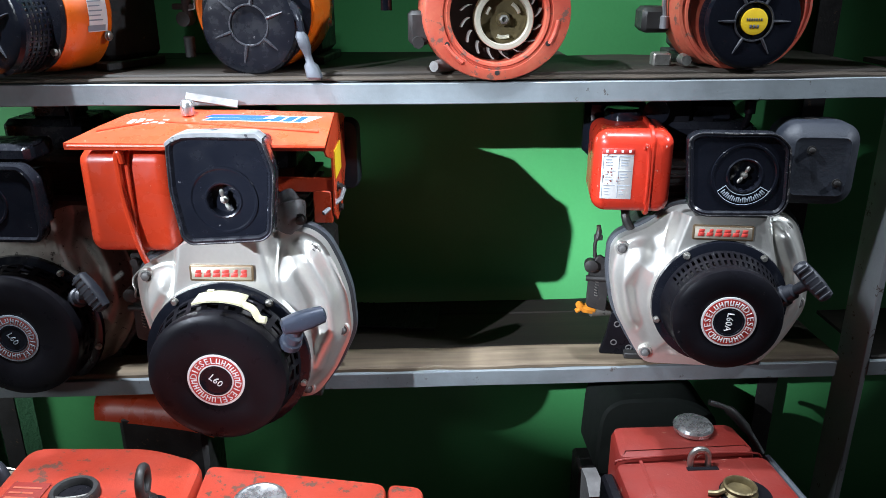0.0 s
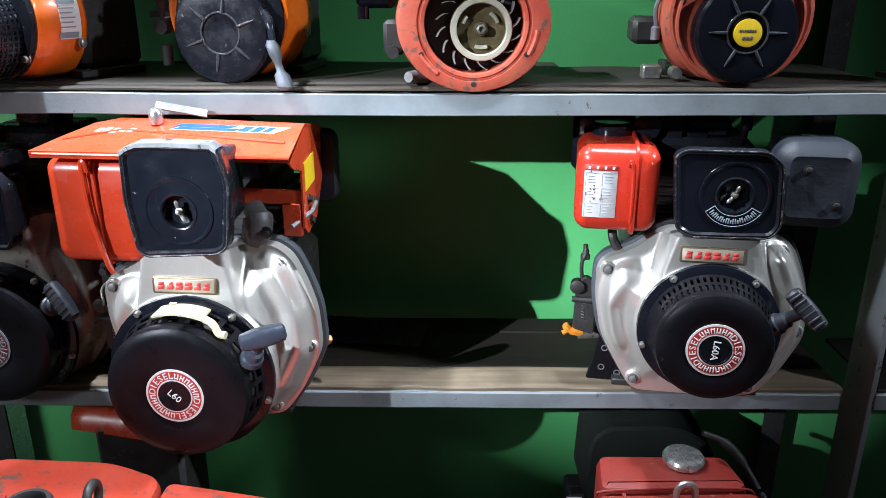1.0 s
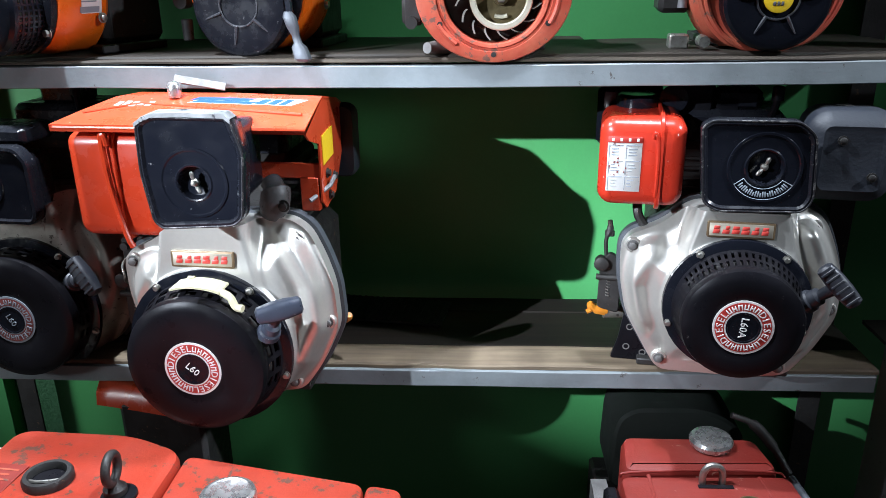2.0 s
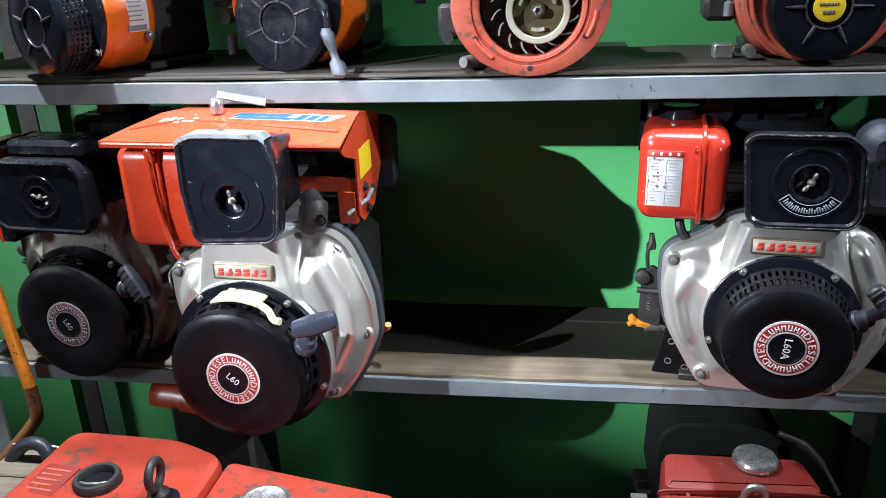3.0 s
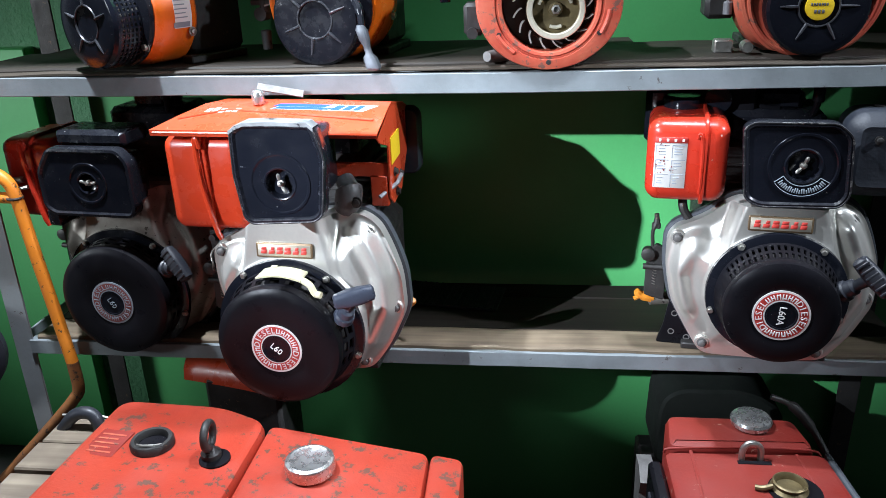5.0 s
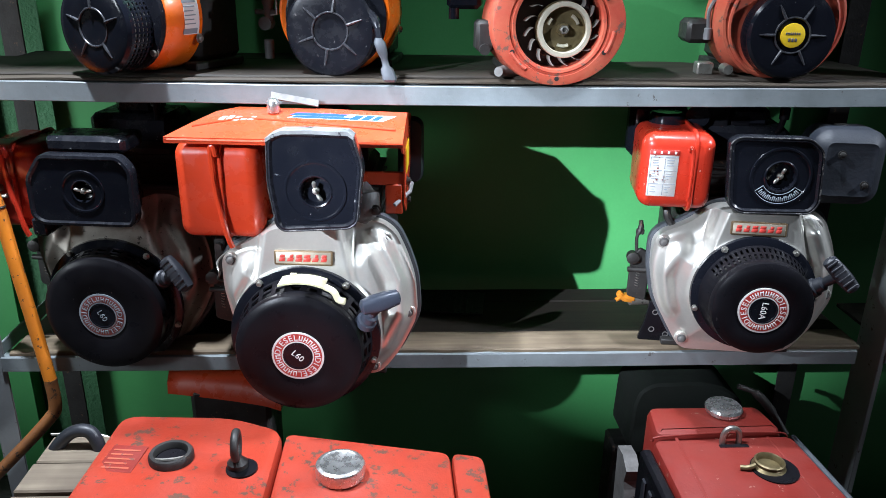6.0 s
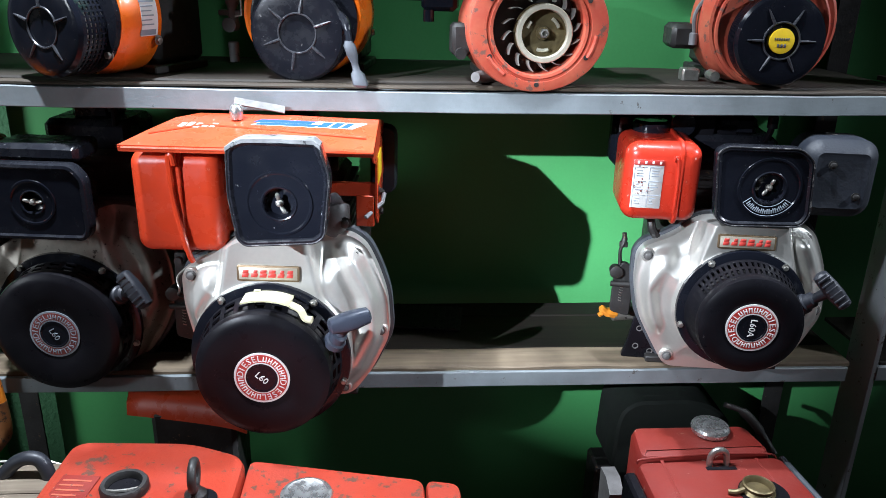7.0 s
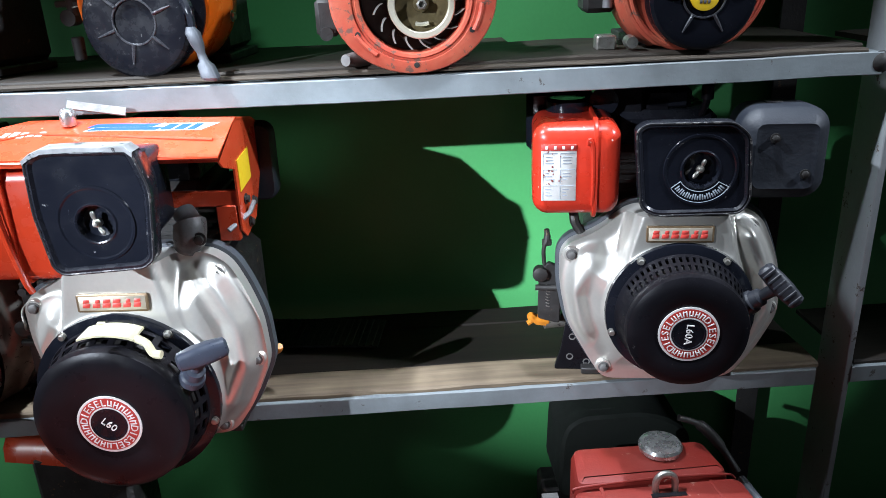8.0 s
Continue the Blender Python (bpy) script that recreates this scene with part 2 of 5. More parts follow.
def resample(poly, n=72):
    """The same outline with n even points."""
    pts = [Vector(p) for p in poly]
    run = [0.0]
    for i in range(len(pts)):
        run.append(run[-1] + (pts[(i + 1) % len(pts)] - pts[i]).length)
    out, k = [], 0
    for i in range(n):
        d = run[-1] * i / n
        while run[k + 1] < d:
            k += 1
        f = (d - run[k]) / max(run[k + 1] - run[k], 1e-9)
        out.append(tuple(pts[k].lerp(pts[(k + 1) % len(pts)], f)))
    return out


def inset(poly, d):
    n, out = len(poly), []
    for i in range(n):
        a, p, c = Vector(poly[i - 1]), Vector(poly[i]), Vector(poly[(i + 1) % n])
        e1, e2 = (p - a), (c - p)
        n1, n2 = Vector((-e1.y, e1.x)), Vector((-e2.y, e2.x))
        m = n1.normalized() + n2.normalized()
        m = m.normalized() if m.length > 1e-6 else n1.normalized()
        out.append((p.x + m.x * d, p.y + m.y * d))
    return out


def loft(bm, rings, caps=(True, True), closed=True):
    """Skin a run of rings of 3D points; all have the same count."""
    vs = [[bm.verts.new(p) for p in ring] for ring in rings]
    n = len(vs[0])
    for a, b in zip(vs, vs[1:]):
        for i in range(n if closed else n - 1):
            j = (i + 1) % n
            bm.faces.new((a[i], a[j], b[j], b[i]))
    if caps[0]:
        bm.faces.new(list(reversed(vs[0])))
    if caps[1]:
        bm.faces.new(vs[-1])
    return bm


def solid(poly, prof, bm=None, caps=(True, True)):
    """Prism along y: prof lists (y, inset)."""
    bm = bm or bmesh.new()
    return loft(bm, [[(x, y, z) for x, z in inset(poly, d)] for y, d in prof], caps)


def lathe(prof, cx=0.0, cz=0.0, n=40, bm=None, caps=(True, True)):
    """Turned about y: prof lists (radius, y)."""
    bm = bm or bmesh.new()
    return loft(bm, [[(x, y, z) for x, z in circle(max(r, 1e-4), n, cx, cz)] for r, y in prof], caps)


def lathe_z(prof, cx=0.0, cy=0.0, n=32, bm=None, caps=(True, True)):
    """Turned about z: prof lists (radius, z)."""
    bm = bm or bmesh.new()
    return loft(bm, [[(x, y, z) for x, y in circle(max(r, 1e-4), n, cx, cy)] for r, z in prof], caps)


def box(bm, x0, x1, y0, y1, z0, z1, b=0.004):
    """Block with chamfered edges."""
    b = min(b, (x1 - x0) * 0.45, (y1 - y0) * 0.45, (z1 - z0) * 0.45)
    cx, cz, w, h = (x0 + x1) / 2, (z0 + z1) / 2, x1 - x0, z1 - z0
    rings = []
    for y, d in ((y0, b), (y0 + b, 0), (y1 - b, 0), (y1, b)):
        rings.append([(x, y, z) for x, z in rrect(w - 2 * d, h - 2 * d, max(b - d, 0.0004), 1, cx, cz)])
    return loft(bm, rings)


def block(x0, x1, y0, y1, z0, z1, b=0.004):
    return box(bmesh.new(), x0, x1, y0, y1, z0, z1, b)


def smooth_path(pts, n=8):
    """Catmull-Rom through points."""
    pts = [Vector(p) for p in pts]
    ext = [pts[0] * 2 - pts[1]] + pts + [pts[-1] * 2 - pts[-2]]
    out = []
    for i in range(1, len(ext) - 2):
        p0, p1, p2, p3 = ext[i - 1:i + 3]
        for j in range(n):
            t = j / n
            out.append(0.5 * ((2 * p1) + (p2 - p0) * t + (2 * p0 - 5 * p1 + 4 * p2 - p3) * t * t + (3 * p1 - p0 - 3 * p2 + p3) * t ** 3))
    out.append(pts[-1])
    return out


def tube(pts, r, n=10, bm=None, flat=1.0):
    bm = bm or bmesh.new()
    pts = [Vector(p) for p in pts]
    rings, up = [], None
    for i, p in enumerate(pts):
        d = (pts[min(i + 1, len(pts) - 1)] - pts[max(i - 1, 0)]).normalized()
        if up is None:
            up = Vector((0, 0, 1)) if abs(d.z) < 0.9 else Vector((0, 1, 0))
        s = d.cross(up).normalized()
        up = s.cross(d).normalized()
        rr = r[i] if isinstance(r, (list, tuple)) else r
        rings.append([p + s * rr * math.cos(2 * math.pi * k / n) + up * rr * flat * math.sin(2 * math.pi * k / n) for k in range(n)])
    return loft(bm, rings)


def torus(c, R, r, axis="y", n=28, k=8, bm=None):
    pts = []
    for i in range(n + 1):
        a = 2 * math.pi * i / n
        u, v = R * math.cos(a), R * math.sin(a)
        pts.append({"y": (c[0] + u, c[1], c[2] + v), "z": (c[0] + u, c[1] + v, c[2]), "x": (c[0], c[1] + u, c[2] + v)}[axis])
    return tube(pts, r, k, bm)


def bolt(bm, c, r=0.007, h=0.007, axis="y"):
    """Hexagon head on a washer; h goes out of the surface."""
    rings = []
    for rr, y, n in ((r * 1.45, 0, 12), (r * 1.45, -h * 0.2, 12), (r, -h * 0.2, 12), (r, -h * 0.9, 12), (r * 0.8, -h, 12)):
        ring = []
        for i in range(12):
            a = 2 * math.pi * i / 12
            k = rr * (1.0 if rr > r or i % 2 == 0 else 0.93)
            u, v = k * math.cos(a), k * math.sin(a)
            ring.append({"y": (c[0] + u, c[1] + y, c[2] + v), "z": (c[0] + u, c[1] - v, c[2] - y), "x": (c[0] - y, c[1] + u, c[2] + v)}[axis])
        rings.append(ring)
    return loft(bm, rings)


def moved(bm, m):
    bm.transform(m)
    return bm


def finish(name, bm, material, angle=38):
    bmesh.ops.recalc_face_normals(bm, faces=bm.faces[:])
    lim = radians(angle)
    for f in bm.faces:
        f.smooth = True
    for e in bm.edges:
        if len(e.link_faces) == 2:
            e.smooth = e.calc_face_angle(0) < lim
        else:
            e.smooth = False
    me = bpy.data.meshes.new(name)
    bm.to_mesh(me)
    bm.free()
    for mt in (material if isinstance(material, (list, tuple)) else [material]):
        me.materials.append(mt)
    return me


def part(name, bm, material, parent, label="", angle=38):
    ob = new(name, finish(name, bm, material, angle))
    ob.parent = parent
    return tagged(ob, label) if label else ob


def thing(name, m, label, category, group="", kind=""):
    ob = new(name)
    ob.empty_display_size = 0.05
    ob.matrix_world = m
    return tagged(ob, label, category, group, kind)


def lone(name, bm, material, label, category="", kind="", group=""):
    ob = new(name, finish(name, bm, material))
    return tagged(ob, label, category, group, kind)


def lettering(text, size, m):
    """Letters of the built-in font as a mesh, lying in x, z and facing -y, set by m."""
    cu = bpy.data.curves.new("letters", "FONT")
    cu.body, cu.size, cu.align_x, cu.align_y, cu.extrude, cu.resolution_u = text, size, "CENTER", "CENTER", 0.0006, 2
    ob = bpy.data.objects.new("letters", cu)
    scene.collection.objects.link(ob)
    bpy.context.view_layer.update()
    me = ob.evaluated_get(bpy.context.evaluated_depsgraph_get()).to_mesh()
    bm = bmesh.new()
    bm.from_mesh(me)
    ob.to_mesh_clear()
    bpy.data.objects.remove(ob)
    bpy.data.curves.remove(cu)
    bm.transform(m @ pose(0, 0, 0, 90, 0, 0))
    return bm


def merge(bm, other):
    me = bpy.data.meshes.new("tmp")
    other.to_mesh(me)
    other.free()
    bm.from_mesh(me)
    bpy.data.meshes.remove(me)
    return bm


def plate(x0, x1, z0, z1, y, t=0.0008, bm=None):
    """A thin printed piece facing -y."""
    return box(bm or bmesh.new(), x0, x1, y - t, y, z0, z1, 0.0003)


# ---- the place ----
floor = lone("floor", block(-3.6, 3.2, -2.9, 2.2, -0.1, 0.0), CONCRETE, "oil-stained grey concrete shop floor", "floor", "structure")
lone("wall_back", block(-3.6, 3.2, 2.0, 2.2, 0.0, 2.8), WALL, "rough dark green painted plaster wall", "wall", "structure")
lone("wall_left", block(-3.8, -3.6, -2.9, 2.2, 0.0, 2.8), PALE, "plain grey plaster wall", "wall", "structure")
lone("wall_right", block(3.2, 3.4, -2.9, 2.2, 0.0, 2.8), PALE, "plain grey plaster wall", "wall", "structure")
lone("wall_front", block(-3.8, 3.4, -3.1, -2.9, 0.0, 2.8), PALE, "plain grey plaster wall", "wall", "structure")
lone("ceiling", block(-3.8, 3.4, -3.1, 2.2, 2.8, 2.9), PALE, "plain grey ceiling", "ceiling", "structure")
lone("wall_panel", block(-0.925, 2.6, 1.765, 1.785, 0.0, 2.5, 0.002), PANEL, "smooth green painted board behind the shelves", "wall panel", "structure")
# thin lighter strip paints the lit part of the plaster wall
lone("wall_strip", block(-1.75, -1.19, 1.955, 2.003, 0.0, 1.25, 0.004), PANEL, "lighter green strip painting the lit part of the wall", "wall panel", "structure")

# ---- the rack ----
SHELF, TOP = 0.713, 1.272
rack = thing("storage_rack", pose(0, 0, 0), "grey painted angle-iron rack with wooden plank shelves", "rack")


def angle_iron(x0, x1, y0, z0, z1, parent, name, mat, side):
    """An upright of angle iron: a face to the front and a leg going back on one side."""
    bm = bmesh.new()
    box(bm, x0, x1, y0, y0 + 0.005, z0, z1, 0.0012)
    if side > 0:
        box(bm, x1 - 0.005, x1 - 0.0002, y0 + 0.0052, y0 + 0.045, z0, z1, 0.0012)
    else:
        box(bm, x0 + 0.0002, x0 + 0.005, y0 + 0.0052, y0 + 0.045, z0, z1, 0.0012)
    return part(name, bm, mat, parent)


part("post", block(0.896, 0.908, 1.398, 1.488, 0.0, 2.3, 0.0015), POST, rack, "grey flat-bar upright, scuffed")
angle_iron(-0.985, -0.940, 1.400, 0.0, 2.3, rack, "post", POST, -1)
# rear uprights take dark iron, so their shade is put into the colour
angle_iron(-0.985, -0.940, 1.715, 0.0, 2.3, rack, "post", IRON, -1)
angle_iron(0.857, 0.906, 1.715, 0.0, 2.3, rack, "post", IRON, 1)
angle_iron(1.86, 1.906, 1.400, 0.0, 2.3, rack, "post", POST, 1)


def front_rail(x0, x1, z0, z1, y=1.396, bow=0.0):
    """Angle iron along the shelf's front, a little bent and dented, with its leg under the planks."""
    bm = bmesh.new()
    n = 26
    rings = []
    for i in range(n + 1):
        x = x0 + (x1 - x0) * i / n
        s = bow * math.sin(math.pi * i / n) + 0.0012 * noise.noise((x * 7, z0 * 5, 0))
        yy = y + 0.0015 * noise.noise((x * 5, 3, z0))
        rings.append([(x, a, b) for a, b in ((yy, z0 + s + 0.0012), (yy + 0.0012, z0 + s), (yy + 0.005, z0 + s), (yy + 0.005, z1 + s - 0.005),
                                             (yy + 0.04, z1 + s - 0.005), (yy + 0.04, z1 + s), (yy + 0.0012, z1 + s), (yy, z1 + s - 0.0012))])
    return loft(bm, rings)


for x0, x1, z0, z1, bow in ((-0.945, 0.841, 0.672, 0.704, 0.0), (-0.945, 0.870, 1.226, 1.261, -0.004), (0.908, 1.86, 0.672, 0.704, 0.0),
                            (0.908, 1.86, 1.226, 1.261, 0.0)):
    part("front_rail", front_rail(x0, x1, z0, z1, 1.394 if z0 > 1 else 1.396, bow), RAIL, rack, "scuffed grey angle-iron shelf rail")
for z0 in (0.672, 1.226):
    part("end_rail", block(-0.980, -0.975, 1.445, 1.715, z0, z0 + 0.032, 0.001), RAIL, rack)
    part("end_rail", block(0.850, 0.8555, 1.42, 1.715, z0, z0 + 0.032, 0.001), RAIL, rack)
part("weld", lathe([(0.002, -0.006), (0.010, -0.004), (0.016, 0.0), (0.018, 0.003)], 0.868, 1.245, 14, moved(bmesh.new(), Matrix())), IRON, rack, "burnt weld blob")
rack.children[-1].data.transform(Matrix.Translation((0, 1.394, 0)))


def plank(x0, x1, y0, y1, z0, z1, mat, seed, wear=0.004):
    """A sawn board with an uneven front edge."""
    bm = bmesh.new()
    n = 40
    rings = []
    for i in range(n + 1):
        x = x0 + (x1 - x0) * i / n
        e = wear * noise.noise((x * 11, seed, 0)) + wear * 0.7 * noise.noise((x * 29, seed, 4))
        t = wear * 0.5 * noise.noise((x * 6, seed, 9))
        rings.append([(x, y0 + e, z0), (x, y1, z0), (x, y1, z1 + t), (x, y0 + e + 0.003, z1 + t), (x, y0 + e, z1 + t - 0.003)])
    return loft(bm, rings)


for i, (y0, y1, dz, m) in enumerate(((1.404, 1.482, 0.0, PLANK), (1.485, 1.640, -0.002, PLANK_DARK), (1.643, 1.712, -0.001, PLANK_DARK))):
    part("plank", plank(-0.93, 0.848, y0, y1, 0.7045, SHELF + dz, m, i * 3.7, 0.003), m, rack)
# upper shelf: the dark rear board carries painted shade, the front strip is browner
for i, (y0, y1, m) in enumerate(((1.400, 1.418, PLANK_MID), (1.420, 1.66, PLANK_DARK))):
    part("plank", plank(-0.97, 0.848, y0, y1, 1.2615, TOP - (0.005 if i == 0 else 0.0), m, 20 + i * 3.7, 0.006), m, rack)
# rear boards added to stop light, with a gap that lights the panel
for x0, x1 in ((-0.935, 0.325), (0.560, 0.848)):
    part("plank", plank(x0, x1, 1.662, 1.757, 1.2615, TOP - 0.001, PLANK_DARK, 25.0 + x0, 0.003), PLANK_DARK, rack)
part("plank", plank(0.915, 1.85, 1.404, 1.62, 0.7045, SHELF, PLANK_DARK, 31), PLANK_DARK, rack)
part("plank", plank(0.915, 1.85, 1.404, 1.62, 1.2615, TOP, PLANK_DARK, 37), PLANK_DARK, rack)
# unseen overhead boards, added to shade the upper shelf; their gap passes light
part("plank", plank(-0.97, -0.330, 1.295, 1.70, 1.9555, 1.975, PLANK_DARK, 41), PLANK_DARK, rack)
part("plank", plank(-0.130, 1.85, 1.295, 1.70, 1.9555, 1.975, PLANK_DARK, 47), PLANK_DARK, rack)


# ---- diesel engines on the middle shelf ----
CASE = [(-0.095, 0.0), (0.050, 0.0), (0.122, 0.008), (0.160, 0.062), (0.191, 0.130), (0.186, 0.205), (0.170, 0.255), (0.150, 0.298), (0.122, 0.318),
        (-0.060, 0.318), (-0.112, 0.276), (-0.158, 0.256), (-0.172, 0.236), (-0.172, 0.180), (-0.158, 0.110), (-0.122, 0.045)]


def ease(v):
    v = np.clip(v, 0.0, 1.0)
    return v * v * (3 - 2 * v)


def inside(poly, x, z):
    """Signed distance to a counter-clockwise convex-ish polygon, positive within."""
    best = np.full(x.shape, 9.0)
    sign = np.zeros(x.shape, bool)
    for (ax, az), (bx, bz) in zip(poly, poly[1:] + poly[:1]):
        ex, ez = bx - ax, bz - az
        t = np.clip(((x - ax) * ex + (z - az) * ez) / (ex * ex + ez * ez), 0, 1)
        best = np.minimum(best, np.hypot(x - ax - t * ex, z - az - t * ez))
        cross = ((az > z) != (bz > z)) & (x < (bx - ax) * (z - az) / (bz - az if bz != az else 1e-9) + ax)
        sign ^= cross
    return np.where(sign, best, -best)


def blower_casting(outline, crank, collar, neck, bumps, face=-0.055, back=-0.030):
    """Cast fan housing: a domed shell with a round collar, a neck that carries the name plate and swellings of the scroll."""
    rim = np.array(resample(outline, 260))
    mid = np.array((0.005, 0.160))
    bm = bmesh.new()
    rings = [[(x, back, z) for x, z in rim], [(x, face + 0.004, z) for x, z in rim]]
    for k in range(67):
        f = 1.0 - (0.0 if k == 0 else 0.005 + 0.72 * (k - 1) / 65.0)
        pts = mid + (rim - mid) * f
        x, z = pts[:, 0], pts[:, 1]
        d = np.maximum(inside([tuple(q) for q in outline], x, z), 0.0)
        dome = 0.036 * ease((d - 0.014) / 0.066)
        r = np.hypot(x - crank[0], z - crank[1])
        ring = 0.050 * ease((collar + 0.010 - r) / 0.017)
        sd = inside(neck, x, z)
        pad = 0.049 * ease((sd + 0.010) / 0.022)
        total = dome ** 4 + ring ** 4 + pad ** 4
        for run, br, bh in zip(bumps, (0.050, 0.045), (0.037, 0.026)):
            near = np.full(x.shape, 9.0)
            for (ax, az), (bx, bz) in zip(run, run[1:]):
                t = np.clip(((x - ax) * (bx - ax) + (z - az) * (bz - az)) / ((bx - ax) ** 2 + (bz - az) ** 2), 0, 1)
                near = np.minimum(near, np.hypot(x - ax - t * (bx - ax), z - az - t * (bz - az)))
            q = bh * ease((br - near) / br) * ease((d - 0.003) / 0.022)
            total = total + q ** 4
        h = np.minimum(total ** 0.25, 0.0525)
        rings.append([(px, face - v, pz) for px, pz, v in zip(x.tolist(), z.tolist(), h.tolist())])
    return loft(bm, rings, (False, False))


def starter_grip(parent, at, rz, tilt, neck, ribs=True, mat=RUBBER):
    """Pull grip: a T bar, ribbed on one side, on a neck that leads to the rope hole."""
    m = Matrix.Translation(at) @ pose(0, 0, 0, tilt, rz, 0)
    bm = bmesh.new()
    k = 0.90 if ribs else 0.84
    loft(bm, [[(x, y, z * k) for x, y in rrect(w, d, 0.008, 3)] for z, w, d in ((-0.042, 0.016, 0.014), (-0.038, 0.025, 0.021), (-0.012, 0.030, 0.026),
                                                                        (0.012, 0.030, 0.026), (0.038, 0.026, 0.021), (0.042, 0.017, 0.014))])
    grip = part("starter_grip", moved(bm, m), mat, parent, "dark grey pull grip")
    for k in range(6 if ribs else 0):
        z = -0.030 + k * 0.0112
        part("grip_rib", moved(block(-0.0115, 0.0115, -0.0133, -0.0118, z, z + 0.0040, 0.0008), m), mat, grip)
    p, q = Vector(at), Vector(at) + Vector(neck)
    pts = [p.lerp(q, f) for f in (0.0, 0.3, 0.55, 0.6, 0.8, 0.84, 1.0)]
    part("rope_guide", tube(pts, [0.012, 0.010, 0.009, 0.014, 0.015, 0.018, 0.019], 14), mat, grip)
    return grip


def ring_label(parent, cx, cz, y, r, code, red, letter, turn, white):
    """Round starter emblem: white rims, a red band with letters and bars, a black middle with the type number."""
    em = part("emblem", lathe([(r, y), (r, y - 0.0012), (r * 0.93, y - 0.0013), (r * 0.93, y - 0.0007)], cx, cz, 40), white, parent, "round starter emblem")
    part("band", lathe([(r * 0.92, y - 0.0006), (r * 0.92, y - 0.0016), (r * 0.62, y - 0.0016), (r * 0.62, y - 0.0006)], cx, cz, 40), red, em, "red band with white letters")
    part("inner_rim", lathe([(r * 0.62, y - 0.0005), (r * 0.62, y - 0.0018), (r * 0.57, y - 0.0018), (r * 0.57, y - 0.0005)], cx, cz, 40), white, em)
    part("hub", lathe([(r * 0.57, y - 0.0005), (r * 0.57, y - 0.0026), (r * 0.52, y - 0.0026), (r * 0.5, y - 0.0018)], cx, cz, 40), BLACK, em)
    ringb = bmesh.new()
    for word, mid in (("DIESEL", 90 + turn), ("DIESEL", 270 + turn)):
        for i, ch in enumerate(word):
            a = radians(mid + 37 - 15.0 * i)
            merge(ringb, lettering(ch, r * 0.33, Matrix.Translation((cx + r * 0.76 * math.cos(a), y - 0.0019, cz + r * 0.76 * math.sin(a))) @ pose(0, 0, 0, 0, -(math.degrees(a) - 90), 0)))
    for mid in (0 + turn, 180 + turn):
        for i in range(6):
            a = radians(mid + 37 - 14.8 * i)
            b = bmesh.new()
            for dx in (-0.052, 0.052):
                plate(r * (dx - 0.020), r * (dx + 0.020), -r * 0.105, r * 0.105, 0, 0.0008, b)
            plate(-r * 0.05, r * 0.05, r * (-0.02 + 0.07 * (i % 3 - 1)), r * (0.02 + 0.07 * (i % 3 - 1)), 0, 0.0008, b)
            merge(ringb, moved(b, Matrix.Translation((cx + r * 0.76 * math.cos(a), y - 0.0016, cz + r * 0.76 * math.sin(a))) @ pose(0, 0, 0, 0, -(math.degrees(a) - 90), 0)))
    tagged(part("ring_letters", ringb, letter, em), kind="stuff")
    part("type_number", lettering(code, r * 0.35, Matrix.Translation((cx, y - 0.0026, cz)) @ pose(0, 0, 0, 0, turn, 0)), letter, em)
    return em


